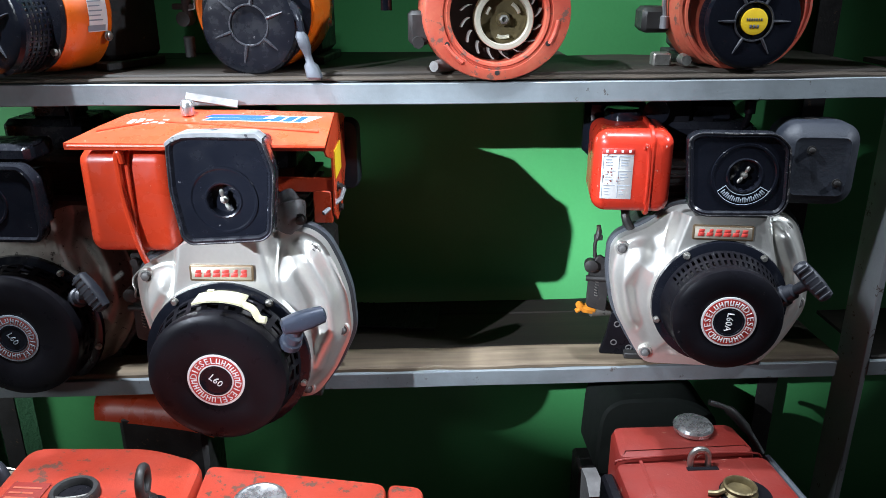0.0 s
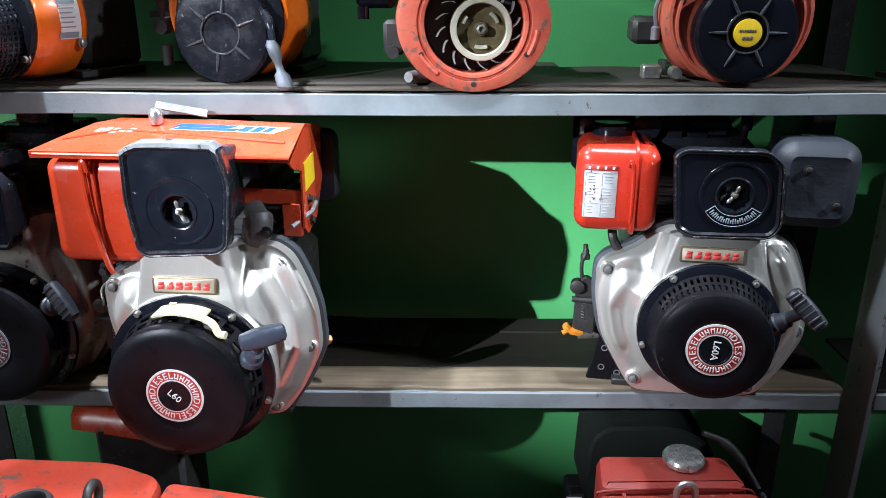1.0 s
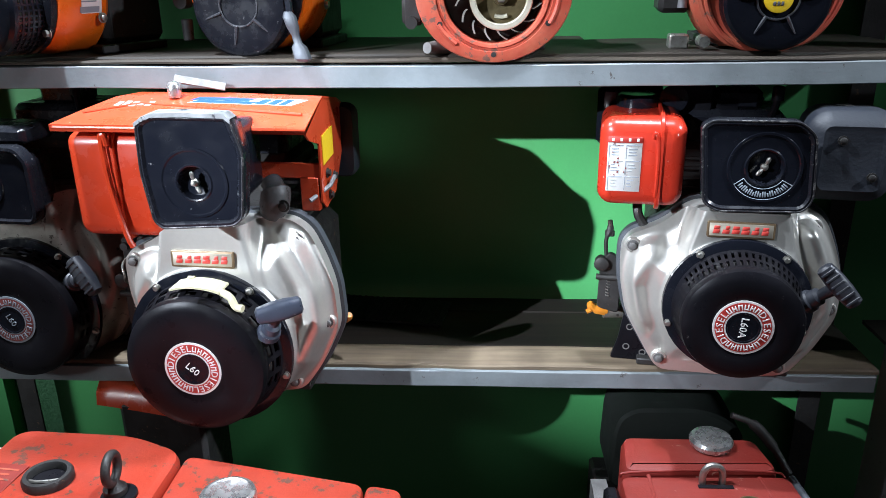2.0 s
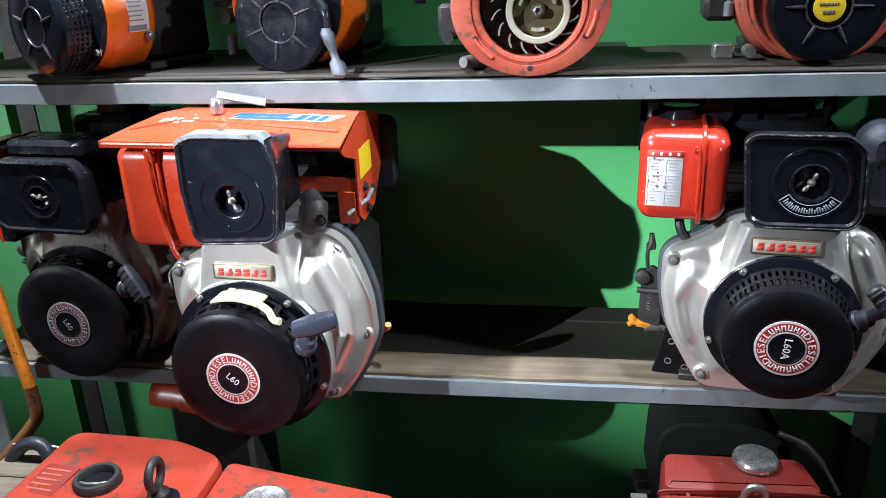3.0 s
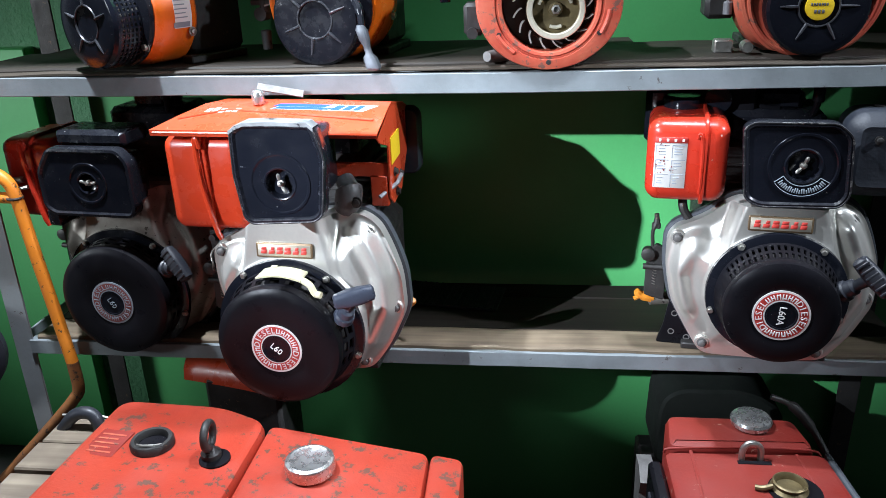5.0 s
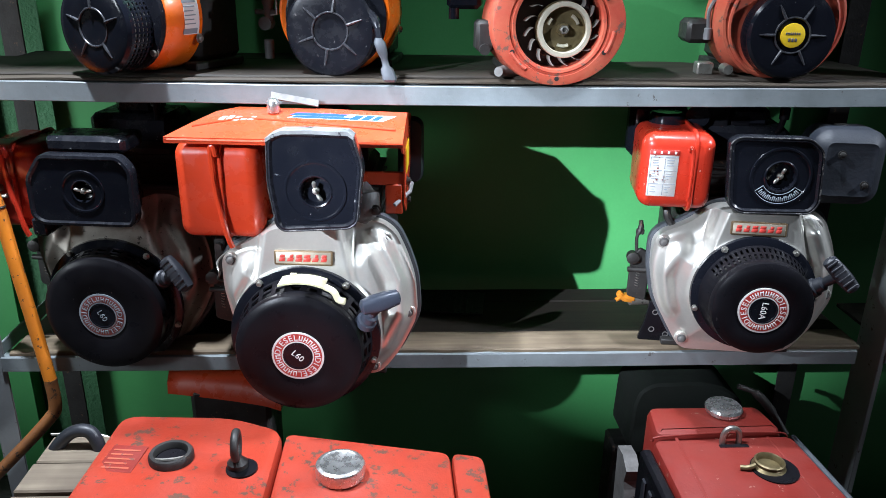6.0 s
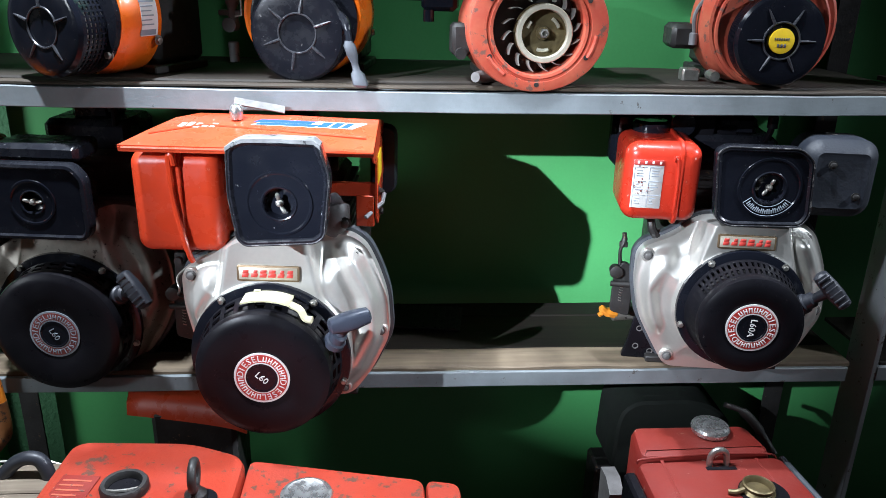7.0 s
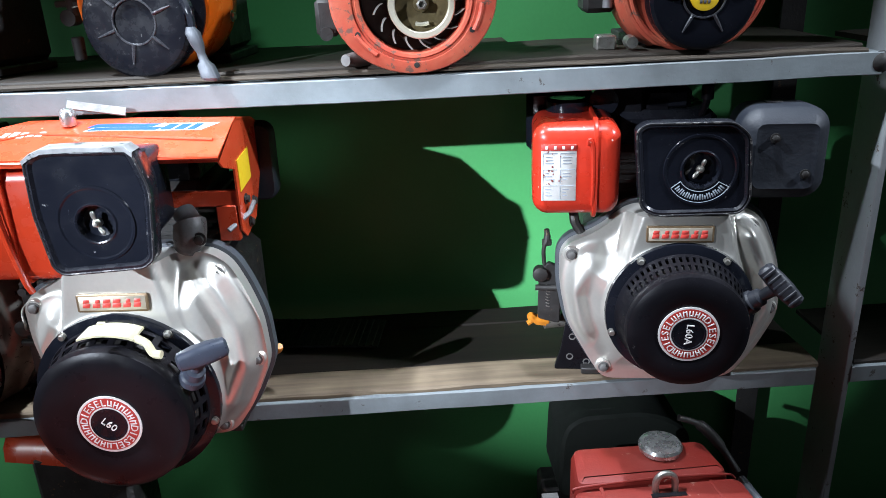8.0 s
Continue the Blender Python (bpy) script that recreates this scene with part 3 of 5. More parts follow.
def recoil(parent, cx, cz, y0, y1, r0, r1, code, turn, white=CLEAN_WHITE, red=PRINT_RED, shell=BLACK_PLAIN, emblem=0.046, coarse=False):
    """Recoil starter: a flange, a slotted wall and a round front cover with an emblem."""
    fl = part("starter_flange", lathe([(r0 + 0.014, y0), (r0 + 0.016, y0 - 0.004), (r0 + 0.015, y0 - 0.012), (r0 + 0.004, y0 - 0.015), (r0 - 0.02, y0 - 0.015)], cx, cz, 48), BLACK, parent)
    for i in range(5):
        a = radians(54 + 72 * i)
        part("flange_bolt", bolt(bmesh.new(), (cx + (r0 + 0.009) * math.cos(a), y0 - 0.013, cz + (r0 + 0.009) * math.sin(a)), 0.0048, 0.007), STEEL, fl)
    part("starter_drum", lathe([(r0 - 0.012, y0 - 0.014), (r1 - 0.014, y1 + 0.02)], cx, cz, 40, caps=(False, False)), IRON, parent)
    bm = bmesh.new()
    nbar, ya, yb = 26 if coarse else 60, y0 - 0.014, y1 + 0.022
    ra, rb = r0 + 0.001, r1 + 0.001

    def band(f0, f1, k0=0, k1=None):
        a0, a1 = (0, 2 * math.pi) if k1 is None else (k0, k1)
        n = 60 if k1 is None else 1
        rows = []
        for f, o in ((f0, 0), (f1, 0), (f1, -0.003), (f0, -0.003)):
            rad, y = ra + (rb - ra) * f + o, ya + (yb - ya) * f
            rows.append([(cx + rad * math.cos(a0 + (a1 - a0) * i / n), y, cz + rad * math.sin(a0 + (a1 - a0) * i / n)) for i in range(n + (0 if k1 is None else 1))])
        loft(bm, rows + [rows[0]], (False, False), k1 is None)

    band(0.0, 0.16), band(0.44, 0.58), band(0.86, 1.0)
    for i in range(nbar):
        a = 2 * math.pi * i / nbar
        deg = (math.degrees(a) + 360) % 360
        wide = (0.34 if coarse else 0.55) if deg < 150 or deg > 330 else 1.02
        band(0.10, 0.92, a, a + 2 * math.pi / nbar * wide)
    tagged(part("slotted_wall", bm, shell, parent), kind="stuff")
    cover = part("starter_cover", lathe([(r1 - 0.004, y1 + 0.024), (r1 + 0.003, y1 + 0.022), (r1 + 0.0035, y1 + 0.012), (r1 + 0.001, y1 + 0.005), (r1 - 0.006, y1 + 0.0008),
                                         (r1 - 0.014, y1 - 0.0005), (emblem + 0.006, y1 - 0.0015), (emblem + 0.004, y1 - 0.0005), (0.01, y1 - 0.0005)], cx, cz, 56), shell, parent, "round black starter cover")
    ring_label(cover, cx, cz, y1 - 0.0006, emblem, code, red, white, turn, white)
    return cover


def badge(parent, cx, cz, y, tilt):
    """Name plate on the housing: a pale rimmed plate with slanting red bars in place of the maker's name."""
    m = Matrix.Translation((cx, y, cz)) @ pose(0, 0, 0, tilt, 0, 0)
    b = part("name_plate", moved(solid(rrect(0.104, 0.027, 0.003, 3), [(0.0, 0), (-0.003, 0.0), (-0.0036, 0.001)]), m), BADGE_RIM, parent, "small tan name plate")
    part("plate_field", moved(plate(-0.0485, 0.0485, -0.0105, 0.0105, -0.0034), m), BADGE, b)
    bm = bmesh.new()
    for i in range(6):
        x = -0.037 + i * 0.0148
        wide = (0.0052, 0.0054, 0.0058, 0.0062, 0.0054, 0.0052)[i]
        plate(x - wide, x + wide, -0.0064, 0.0004, -0.0042, 0.0008, bm)
        plate(x - wide * (0.4 if i in (1, 4) else 1.0), x + wide * 0.75, 0.0006, 0.0064, -0.0042, 0.0008, bm)
    sh = Matrix.Identity(4)
    sh[0][2] = 0.2
    tagged(part("plate_print", moved(bm, m @ sh), PRINT_RED, b, "red slanted bars"), kind="stuff")
    return b


def wing_nut(parent, c, turn, mat=STEEL):
    bm = lathe([(0.006, 0.0), (0.006, -0.006), (0.0035, -0.007), (0.003, -0.013), (0.0015, -0.0135)], c[0], c[2], 14)
    bm.transform(Matrix.Translation((0, c[1], 0)))
    for s in (-1, 1):
        w = tube([(s * 0.003, -0.004, 0), (s * 0.009, -0.006, 0.001), (s * 0.014, -0.008, 0.0025), (s * 0.0165, -0.009, 0.003)], [0.0022, 0.0034, 0.0034, 0.0015], 8)
        merge(bm, moved(w, Matrix.Translation(c) @ pose(0, 0, 0, 0, turn, 0)))
    return part("wing_nut", bm, mat, parent, "bright wing nut")


def fuel_tank(eng, x0, x1, y0, y1, z0, z1, flange_x, mat, label, sticker=False, strap=False):
    """Pressed tank of two halves that meet in a standing seam."""
    w, h = x1 - x0, z1 - z0
    cx, cz = (x0 + x1) / 2, (z0 + z1) / 2
    body = part("fuel_tank", solid(rrect(w, h, 0.024, 6, cx, cz), [(y0 + 0.000, 0.022), (y0 + 0.003, 0.011), (y0 + 0.011, 0.003), (y0 + 0.024, 0.0), (y1 - 0.02, 0.0), (y1 - 0.006, 0.006), (y1, 0.022)]), mat, eng, label)
    prof = rrect(y1 - y0 + 0.012, h + 0.012, 0.026, 5)
    bm = bmesh.new()
    cy = (y0 + y1) / 2
    loft(bm, [[(flange_x + d, cy + p[0] * k, cz + p[1] * k) for p in prof] for d, k in ((-0.0035, 0.985), (-0.002, 1.0), (0.002, 1.0), (0.0035, 0.985))])
    part("seam", bm, mat, body)
    if strap:
        bm = tube(smooth_path([(flange_x - 0.004, y0 - 0.009, z1 - 0.020), (flange_x - 0.006, y0 - 0.011, z1 - 0.004), (flange_x - 0.012, y0 - 0.010, z1 - 0.012), (flange_x - 0.008, y0 - 0.010, cz), (flange_x + 0.006, y0 - 0.009, z0 + 0.01), (flange_x + 0.012, y0 - 0.006, z0 - 0.012)], 6), 0.005, 8)
        part("drain_pipe", bm, mat, body)
    else:
        bm = tube(smooth_path([(flange_x - 0.012, y0 - 0.003, z1 - 0.03), (flange_x - 0.010, y0 - 0.008, z1 - 0.02), (flange_x - 0.005, y0 - 0.007, z1 - 0.04), (flange_x - 0.004, y0 - 0.007, z0 + 0.04), (flange_x - 0.004, y0 - 0.003, z0 + 0.02)], 5), 0.0028, 7)
        part("level_pipe", bm, mat, body)
    if sticker:
        s = part("sticker", plate(cx - 0.055, cx - 0.001, cz - 0.046, cz + 0.044, y0 + 0.0002, 0.0016), WHITE, body, "scratched white instruction sticker")
        bm = plate(cx - 0.055, cx - 0.001, cz + 0.0345, cz + 0.0443, y0 - 0.0013)
        part("sticker_band", bm, PRINT_RED, s)
        bm = bmesh.new()
        for i in range(4):
            plate(cx - 0.049 + i * 0.013, cx - 0.045 + i * 0.013, cz + 0.037, cz + 0.042, y0 - 0.0022, 0.0006, bm)
        tagged(part("sticker_marks", bm, CLEAN_WHITE, s), kind="stuff")
        bm = bmesh.new()
        rr = random.Random(5)
        for i in range(3):
            for j in range(2):
                ax, az = cx - 0.053 + j * 0.027, cz + 0.030 - i * 0.026
                plate(ax, ax + 0.023, az, az + 0.0012, y0 - 0.0014, 0.0006, bm)
                plate(ax, ax + 0.0012, az - 0.022, az, y0 - 0.0014, 0.0006, bm)
                for k in range(3):
                    q = az - 0.006 - 0.005 * k
                    plate(ax + 0.004, ax + 0.004 + rr.uniform(0.006, 0.015), q, q + 0.0014, y0 - 0.0014, 0.0006, bm)
        tagged(part("sticker_lines", bm, PRINT_DIM, s), kind="stuff")
        bm = bmesh.new()
        for i in range(18):
            px, pz = (cx - 0.052 + abs(rr.gauss(0, 0.012)), cz + rr.uniform(-0.03, 0.034)) if i < 14 else (cx - 0.028 + rr.gauss(0, 0.008), cz + rr.gauss(0, 0.016))
            n, r = rr.randint(5, 8), rr.uniform(0.0005, 0.0018)
            ring = [(px + r * rr.uniform(0.4, 1.3) * math.cos(6.283 * k / n), pz + r * rr.uniform(0.5, 1.6) * math.sin(6.283 * k / n)) for k in range(n)]
            loft(bm, [[(x, y0 - d, z) for x, z in ring] for d in (0.0, 0.0026)])
        tagged(part("sticker_tear", bm, PRINT_RED_DULL, s, "torn spots showing red paint"), kind="stuff")
    return body


def air_filter(eng, outline, y0, y1, face, nut, mat=BLACK_WORN, deep=0.0, rim=True):
    """Air cleaner box: a lid with a bare rim, a pressed round dish and a wing nut."""
    f = part("air_filter", solid(outline, [(y0 + 0.004, 0.010), (y0, 0.006), (y0 + 0.001, 0.001), (y0 + 0.006, 0.0), (y0 + 0.026, 0.0), (y0 + 0.030, 0.003), (y0 + 0.031, 0.020), (y1, 0.022)], caps=(False, True)), mat, eng, "black enamelled air cleaner box with chipped edges")
    cx, cz, rd = face
    ins = inset(resample(outline), 0.010)
    bm = bmesh.new()

    def disc(k, y):
        ring = []
        for x, z in ins:
            d = Vector((x - cx, z - cz)).normalized()
            ring.append((cx + d.x * k, y0 + y, cz + d.y * k))
        return ring

    loft(bm, [[(x, y0 + 0.0035, z) for x, z in ins], disc(rd + 0.001, 0.0035), disc(rd, 0.0018), disc(rd - 0.003, 0.0018), disc(rd - 0.005, 0.0032), disc(rd * 0.56, 0.0036),
              disc(rd * 0.52, 0.002), disc(rd * 0.48, 0.003), disc(rd * 0.40, 0.014), disc(rd * 0.2, 0.017), disc(rd * 0.02, 0.017)], (False, True))
    part("lid", bm, BLACK, f, angle=24)
    if rim:
        bm = bmesh.new()
        pts = [Vector((x, y0 + 0.001, z)) for x, z in inset(outline, 0.0015)]
        tube(pts + [pts[0]], 0.0017, 6, bm)
        part("lid_edge", bm, CHIPPED, f, "bare metal edge where paint has worn off")
    wing_nut(f, (cx, y0 + 0.012, cz), nut)
    return f


def diesel_engine(m, label, code, crank, front, r0, r1, turn, lit=True, plate_z=0.264, plate_x=0.002, plug=False):
    """Small air-cooled diesel: blower housing, block and head behind it, feet, recoil starter."""
    eng = thing("diesel_engine", m, label, "engine", "diesel engines on the shelf")
    case = rounded(CASE, 0.02, 4)
    # an unlit engine gets darker metal, its shade painted into the colour
    metal = SILVER if lit else SILVER_DIRTY_SHADED
    neck = [(crank[0] - 0.108, crank[1] + 0.030), (crank[0] + 0.112, crank[1] + 0.030), (crank[0] + 0.070, 0.330), (crank[0] - 0.072, 0.330)]
    swell = [((0.128, 0.275), (0.158, 0.215), (0.160, 0.150), (0.128, 0.085), (0.080, 0.045)), ((-0.120, 0.225), (-0.150, 0.170), (-0.132, 0.100))]
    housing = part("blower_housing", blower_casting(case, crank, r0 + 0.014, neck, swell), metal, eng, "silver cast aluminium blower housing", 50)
    part("flange", solid([(x, max(z, 0.010)) for x, z in case], [(-0.010, 0.000), (-0.012, -0.006), (-0.026, -0.007), (-0.0295, -0.006), (-0.0300, 0.006)]), GASKET, eng)
    for x, z in ((-0.153, 0.238), (0.132, 0.286), (0.174, 0.142), (-0.093, 0.026), (0.108, 0.026)):
        part("bolt_boss", lathe([(0.015, -0.045), (0.0135, -0.060), (0.012, -0.062), (0.004, -0.0622)], x, z, 18), metal, housing)
        part("housing_bolt", bolt(bmesh.new(), (x, -0.0615, z), 0.0066, 0.008), DULL, housing)
    if lit:
        badge(housing, crank[0] + plate_x, plate_z, -0.1060, -4)
    else:
        part("bare_plate_seat", solid(rrect(0.104, 0.027, 0.003, 3, crank[0], plate_z), [(-0.1030, 0.0), (-0.1055, 0.0), (-0.1060, 0.001), (-0.1060, 0.002), (-0.1050, 0.003)]), metal, housing, "empty seat of a lost name plate")
    part("crankcase", merge(block(-0.125, 0.135, -0.012, 0.20, 0.020, 0.27, 0.02), block(-0.09, 0.10, 0.03, 0.18, 0.24, 0.40, 0.012)), IRON, eng, "oily dark crankcase and cylinder")
    for k in range(7):
        part("cooling_fin", block(-0.102, 0.112, 0.028, 0.188, 0.262 + 0.018 * k, 0.268 + 0.018 * k, 0.001), IRON, eng)
    part("cylinder_head", merge(block(-0.08, 0.09, 0.04, 0.17, 0.39, 0.455, 0.012), block(-0.03, 0.05, 0.06, 0.14, 0.45, 0.492, 0.01)), BLACK_WORN, eng)
    bm = tube(smooth_path([(0.060, 0.05, 0.44), (0.066, 0.04, 0.46), (0.068, 0.035, 0.480)], 5), 0.006, 8)
    lathe_z([(0.010, 0.475), (0.010, 0.497), (0.007, 0.499)], 0.068, 0.035, 12, bm)
    part("decompression_lever", bm, BLACK_PLAIN, eng)
    for x in (-0.13, 0.085):
        bm = block(x, x + 0.045, -0.045, 0.16, 0.0, 0.012, 0.002)
        loft(bm, [[(x + d, y, z) for y, z in ((-0.03, 0.011), (0.05, 0.011), (0.05, 0.07), (0.02, 0.07))] for d in (0.006, 0.012)])
        part("foot", bm, IRON, eng)
    # governor and fuel pump side
    bm = solid(rounded([(-0.208, 0.095), (-0.168, 0.085), (-0.165, 0.190), (-0.190, 0.205), (-0.206, 0.180)], 0.008), [(0.000, 0.002), (-0.004, 0.0), (-0.012, 0.0), (-0.014, 0.002)])
    lathe([(0.012, -0.004), (0.013, -0.024), (0.008, -0.026)], -0.204, 0.184, 14, bm)
    tube([(-0.212, -0.018, 0.158), (-0.168, -0.020, 0.158)], 0.0055, 10, bm)
    tube(smooth_path([(-0.196, -0.008, 0.195), (-0.198, -0.006, 0.225), (-0.192, -0.004, 0.245), (-0.193, -0.004, 0.262)], 4), [0.0035] * 6 + [0.006] * 4 + [0.0045] * 3, 8, bm)
    box(bm, -0.201, -0.184, -0.008, 0.000, 0.232, 0.244, 0.002)
    part("governor", bm, IRON, eng, "speed lever and governor linkage")
    part("spring", tube([(-0.190 + 0.004 * math.cos(1.3 * k), -0.012 + 0.004 * math.sin(1.3 * k), 0.165 - 0.0012 * k) for k in range(40)], 0.0011, 6), STEEL, eng)
    if plug:
        bm = tube(smooth_path([(-0.19, 0.02, 0.075), (-0.212, 0.012, 0.082), (-0.222, 0.008, 0.092)], 4), [0.011] * 4 + [0.008] * 4 + [0.006], 8)
        tube([(-0.212, 0.012, 0.082), (-0.226, 0.008, 0.074)], 0.005, 8, bm)
        part("oil_filler_plug", bm, PLASTIC_ORANGE, eng, "orange plastic oil filler plug")
        part("filler_neck", moved(lathe([(0.015, 0), (0.015, 0.05)], 0, 0, 14), Matrix.Translation((-0.195, 0.024, 0.072)) @ pose(0, 0, 0, 0, 0, -75)), SILVER_DIRTY_SHADED, eng)
    # starter print is dimmed the same way when the engine is unlit
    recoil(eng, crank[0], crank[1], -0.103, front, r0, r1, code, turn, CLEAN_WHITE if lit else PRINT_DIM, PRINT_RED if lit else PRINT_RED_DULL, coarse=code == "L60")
    return eng


# newer engine with squared air cleaner and side muffler
eng_a = diesel_engine(pose(0.553, 1.44, SHELF, 0, 0, -9), "silver and black diesel engine with red fuel tank and side muffler", "L60A", (0.018, 0.157), -0.188, 0.103, 0.091, 95, plate_z=0.290, plate_x=-0.007, plug=True)
fuel_tank(eng_a, -0.219, -0.082, -0.096, 0.060, 0.316, 0.462, -0.122, RED, "glossy red fuel tank", sticker=True)
air_filter(eng_a, rounded([(-0.054, 0.333), (-0.030, 0.320), (0.098, 0.324), (0.112, 0.345), (0.104, 0.446), (0.078, 0.468), (-0.050, 0.467), (-0.066, 0.456)], 0.012), -0.112, -0.03, (0.034, 0.394, 0.055), -60)
lab = bmesh.new()
for k in range(22):
    a = radians(220 + k * 4.8)
    b = plate(-0.0011, 0.0011, -0.0045, 0.0020 + 0.0025 * (k % 3 != 1), 0)
    merge(lab, moved(b, Matrix.Translation((0.034 + 0.043 * math.cos(a), -0.1092, 0.394 + 0.043 * math.sin(a))) @ pose(0, 0, 0, 0, -(math.degrees(a) - 270), 0)))
arc = [(0.034 + rr_ * math.cos(radians(a)), -0.1092, 0.394 + rr_ * math.sin(radians(a))) for rr_, span in ((0.034, range(212, 329, 6)), (0.0515, range(328, 211, -6))) for a in span]
part("caution_border", tube(arc + [arc[0]], 0.0007, 6), PRINT_DIM, eng_a.children[-1], "pale outline of the caution print")
tagged(part("caution_print", lab, PRINT_DIM, eng_a.children[-1], "faded curved caution print"), kind="stuff")
muf = part("muffler", solid(rrect(0.136, 0.146, 0.034, 6, 0.168, 0.403), [(-0.070, 0.028), (-0.071, 0.022), (-0.066, 0.014), (-0.052, 0.002), (-0.046, 0.0), (-0.020, 0.0), (0.02, 0.002), (0.04, 0.02)]), MUFFLER, eng_a, "matt black pressed steel muffler")
for x, z in ((0.150, 0.432), (0.200, 0.375)):
    part("muffler_bolt", bolt(bmesh.new(), (x, -0.070, z), 0.0055, 0.007), IRON, muf)
part("muffler_stay", block(0.146, 0.176, -0.012, 0.01, 0.464, 0.477, 0.003), IRON, muf)
bm = solid(rounded([(-0.178, 0.0), (-0.088, 0.0), (-0.112, 0.030), (-0.128, 0.090), (-0.158, 0.092), (-0.166, 0.040)], 0.006), [(-0.016, 0.001), (-0.018, 0.0), (-0.026, 0.0), (-0.027, 0.001)])
fbk = part("foot_bracket", bm, BLACK_PLAIN, eng_a, "black steel mounting bracket")
for x, z in ((-0.146, 0.066), (-0.150, 0.026), (-0.120, 0.016)):
    part("bracket_hole", lathe([(0.0065, -0.0262), (0.0065, -0.0276), (0.0045, -0.0276), (0.0042, -0.0268), (0.0005, -0.0268)], x, z, 14), DULL, fbk)
carb = part("carburettor", merge(merge(block(-0.088, -0.030, 0.050, 0.100, 0.430, 0.500, 0.006), block(-0.074, -0.044, 0.058, 0.090, 0.499, 0.512, 0.003)), block(-0.030, 0.016, 0.060, 0.095, 0.440, 0.478, 0.006)), BLACK_PLAIN, eng_a, "dark oily carburettor behind the air cleaner")
part("tank_bracket", block(-0.228, -0.100, 0.062, 0.120, 0.380, 0.492, 0.012), BLACK, eng_a, "black box behind the tank")
part("stub", lathe_z([(0.008, 0.47), (0.008, 0.498), (0.011, 0.499), (0.011, 0.508), (0.008, 0.510)], 0.006, 0.078, 14), BLACK_PLAIN, carb)
part("choke_rod", tube([(0.010, 0.075, 0.482), (0.045, 0.070, 0.478), (0.052, 0.070, 0.470)], 0.0028, 7), IRON, carb)
starter_grip(eng_a, (0.153, -0.165, 0.228), -44, -12, (-0.036, 0.030, -0.044))
part("fuel_hose", tube(smooth_path([(-0.15, -0.02, 0.31), (-0.145, -0.03, 0.28), (-0.12, -0.02, 0.25), (-0.09, 0.02, 0.24)], 6), 0.008, 8), IRON, eng_a)
part("fuel_cap", lathe_z([(0.034, 0.435), (0.036, 0.460), (0.036, 0.478), (0.030, 0.483), (0.001, 0.484)], -0.16, 0.035, 24), BLACK, eng_a, "black fuel filler cap")
bm = lathe([(0.024, 0.0), (0.024, 0.06)], -0.10, 0.475, 16)
part("intake_pipe", moved(bm, Matrix.Translation((0, 0.03, 0))), BLACK, eng_a)

# older engine with an orange hood
eng_b = diesel_engine(pose(-0.290, 1.36, SHELF, 0, 0, -4.5), "silver and black diesel engine under an orange-red sheet hood", "L60", (-0.010, 0.110), -0.182, 0.122, 0.110, 42)
fuel_tank(eng_b, -0.243, -0.090, -0.060, 0.09, 0.277, 0.455, -0.158, TANK_RED, "orange-red fuel tank", strap=True)
fb = air_filter(eng_b, rounded([(-0.020, 0.343), (0.088, 0.350), (0.103, 0.362), (0.113, 0.455), (0.096, 0.509), (-0.016, 0.510), (-0.040, 0.498), (-0.042, 0.425), (-0.032, 0.354)], 0.012), -0.196, -0.115, (0.035, 0.412, 0.050), 70)
bm = bmesh.new()
top = [(-0.040, 0.497), (-0.030, 0.504), (-0.014, 0.5105), (0.030, 0.5120), (0.090, 0.5105), (0.099, 0.503)]
loft(bm, [[(x, -0.1975 + y, z + 0.0006 - k) for x, z in top] for y, k in ((0.0, 0.007), (0.0, 0.001), (0.004, 0.0), (0.026, 0.0), (0.030, 0.004))], (False, False), False)
part("worn_top", bm, EDGE, fb, "paint worn to bare grey along the top")
bm = solid(rounded([(-0.01, 0.365), (0.085, 0.365), (0.085, 0.485), (-0.01, 0.485)], 0.02), [(-0.116, 0.0), (-0.05, 0.004)])
part("filter_neck", bm, BLACK, eng_b)
# hood: a folded sheet with raised middle, a drop at the side and a lever on top
HX0, HX1 = -0.245, 0.166
prof = [(-0.082, 0.462), (-0.083, 0.470), (-0.040, 0.486), (0.000, 0.500), (0.020, 0.505), (0.100, 0.490), (0.130, 0.478)]
rows = []
for i in range(15):
    f = i / 14
    x = HX0 + (HX1 - HX0) * f
    lift = -0.004 * max(0.0, (f - 0.55) / 0.45)
    rows.append([(x + 0.105 * min(1.0, max(0, k - 1) / 3.0) * (1 - f) ** 1.5, y, z + lift * min(1.0, k / 2.0)) for k, (y, z) in enumerate(prof)])
bm = bmesh.new()
under = [[(x, y, z - 0.003) for x, y, z in reversed(r)] for r in rows]
loft(bm, [a + b for a, b in zip(rows, under)])
hood = part("hood", bm, ORANGE_RED, eng_b, "orange-red folded sheet metal hood", 25)
part("hood_lip", tube([(HX0 + 0.006, -0.082, 0.4655), (HX1, -0.082, 0.4655)], 0.0030, 8), ORANGE_RED, hood)
bm = bmesh.new()
loft(bm, [[(HX1 - 0.004 + d, y, z) for y, z in ((-0.078, 0.458), (-0.040, 0.480), (0.000, 0.494), (0.020, 0.499), (0.100, 0.484), (0.126, 0.473), (0.126, 0.395), (0.070, 0.330), (0.010, 0.318), (-0.012, 0.335), (-0.012, 0.430), (-0.062, 0.446))] for d in (0.0, 0.003)])
side = part("hood_side", bm, ORANGE_RED, hood, "orange-red side plate")
bm = bmesh.new()
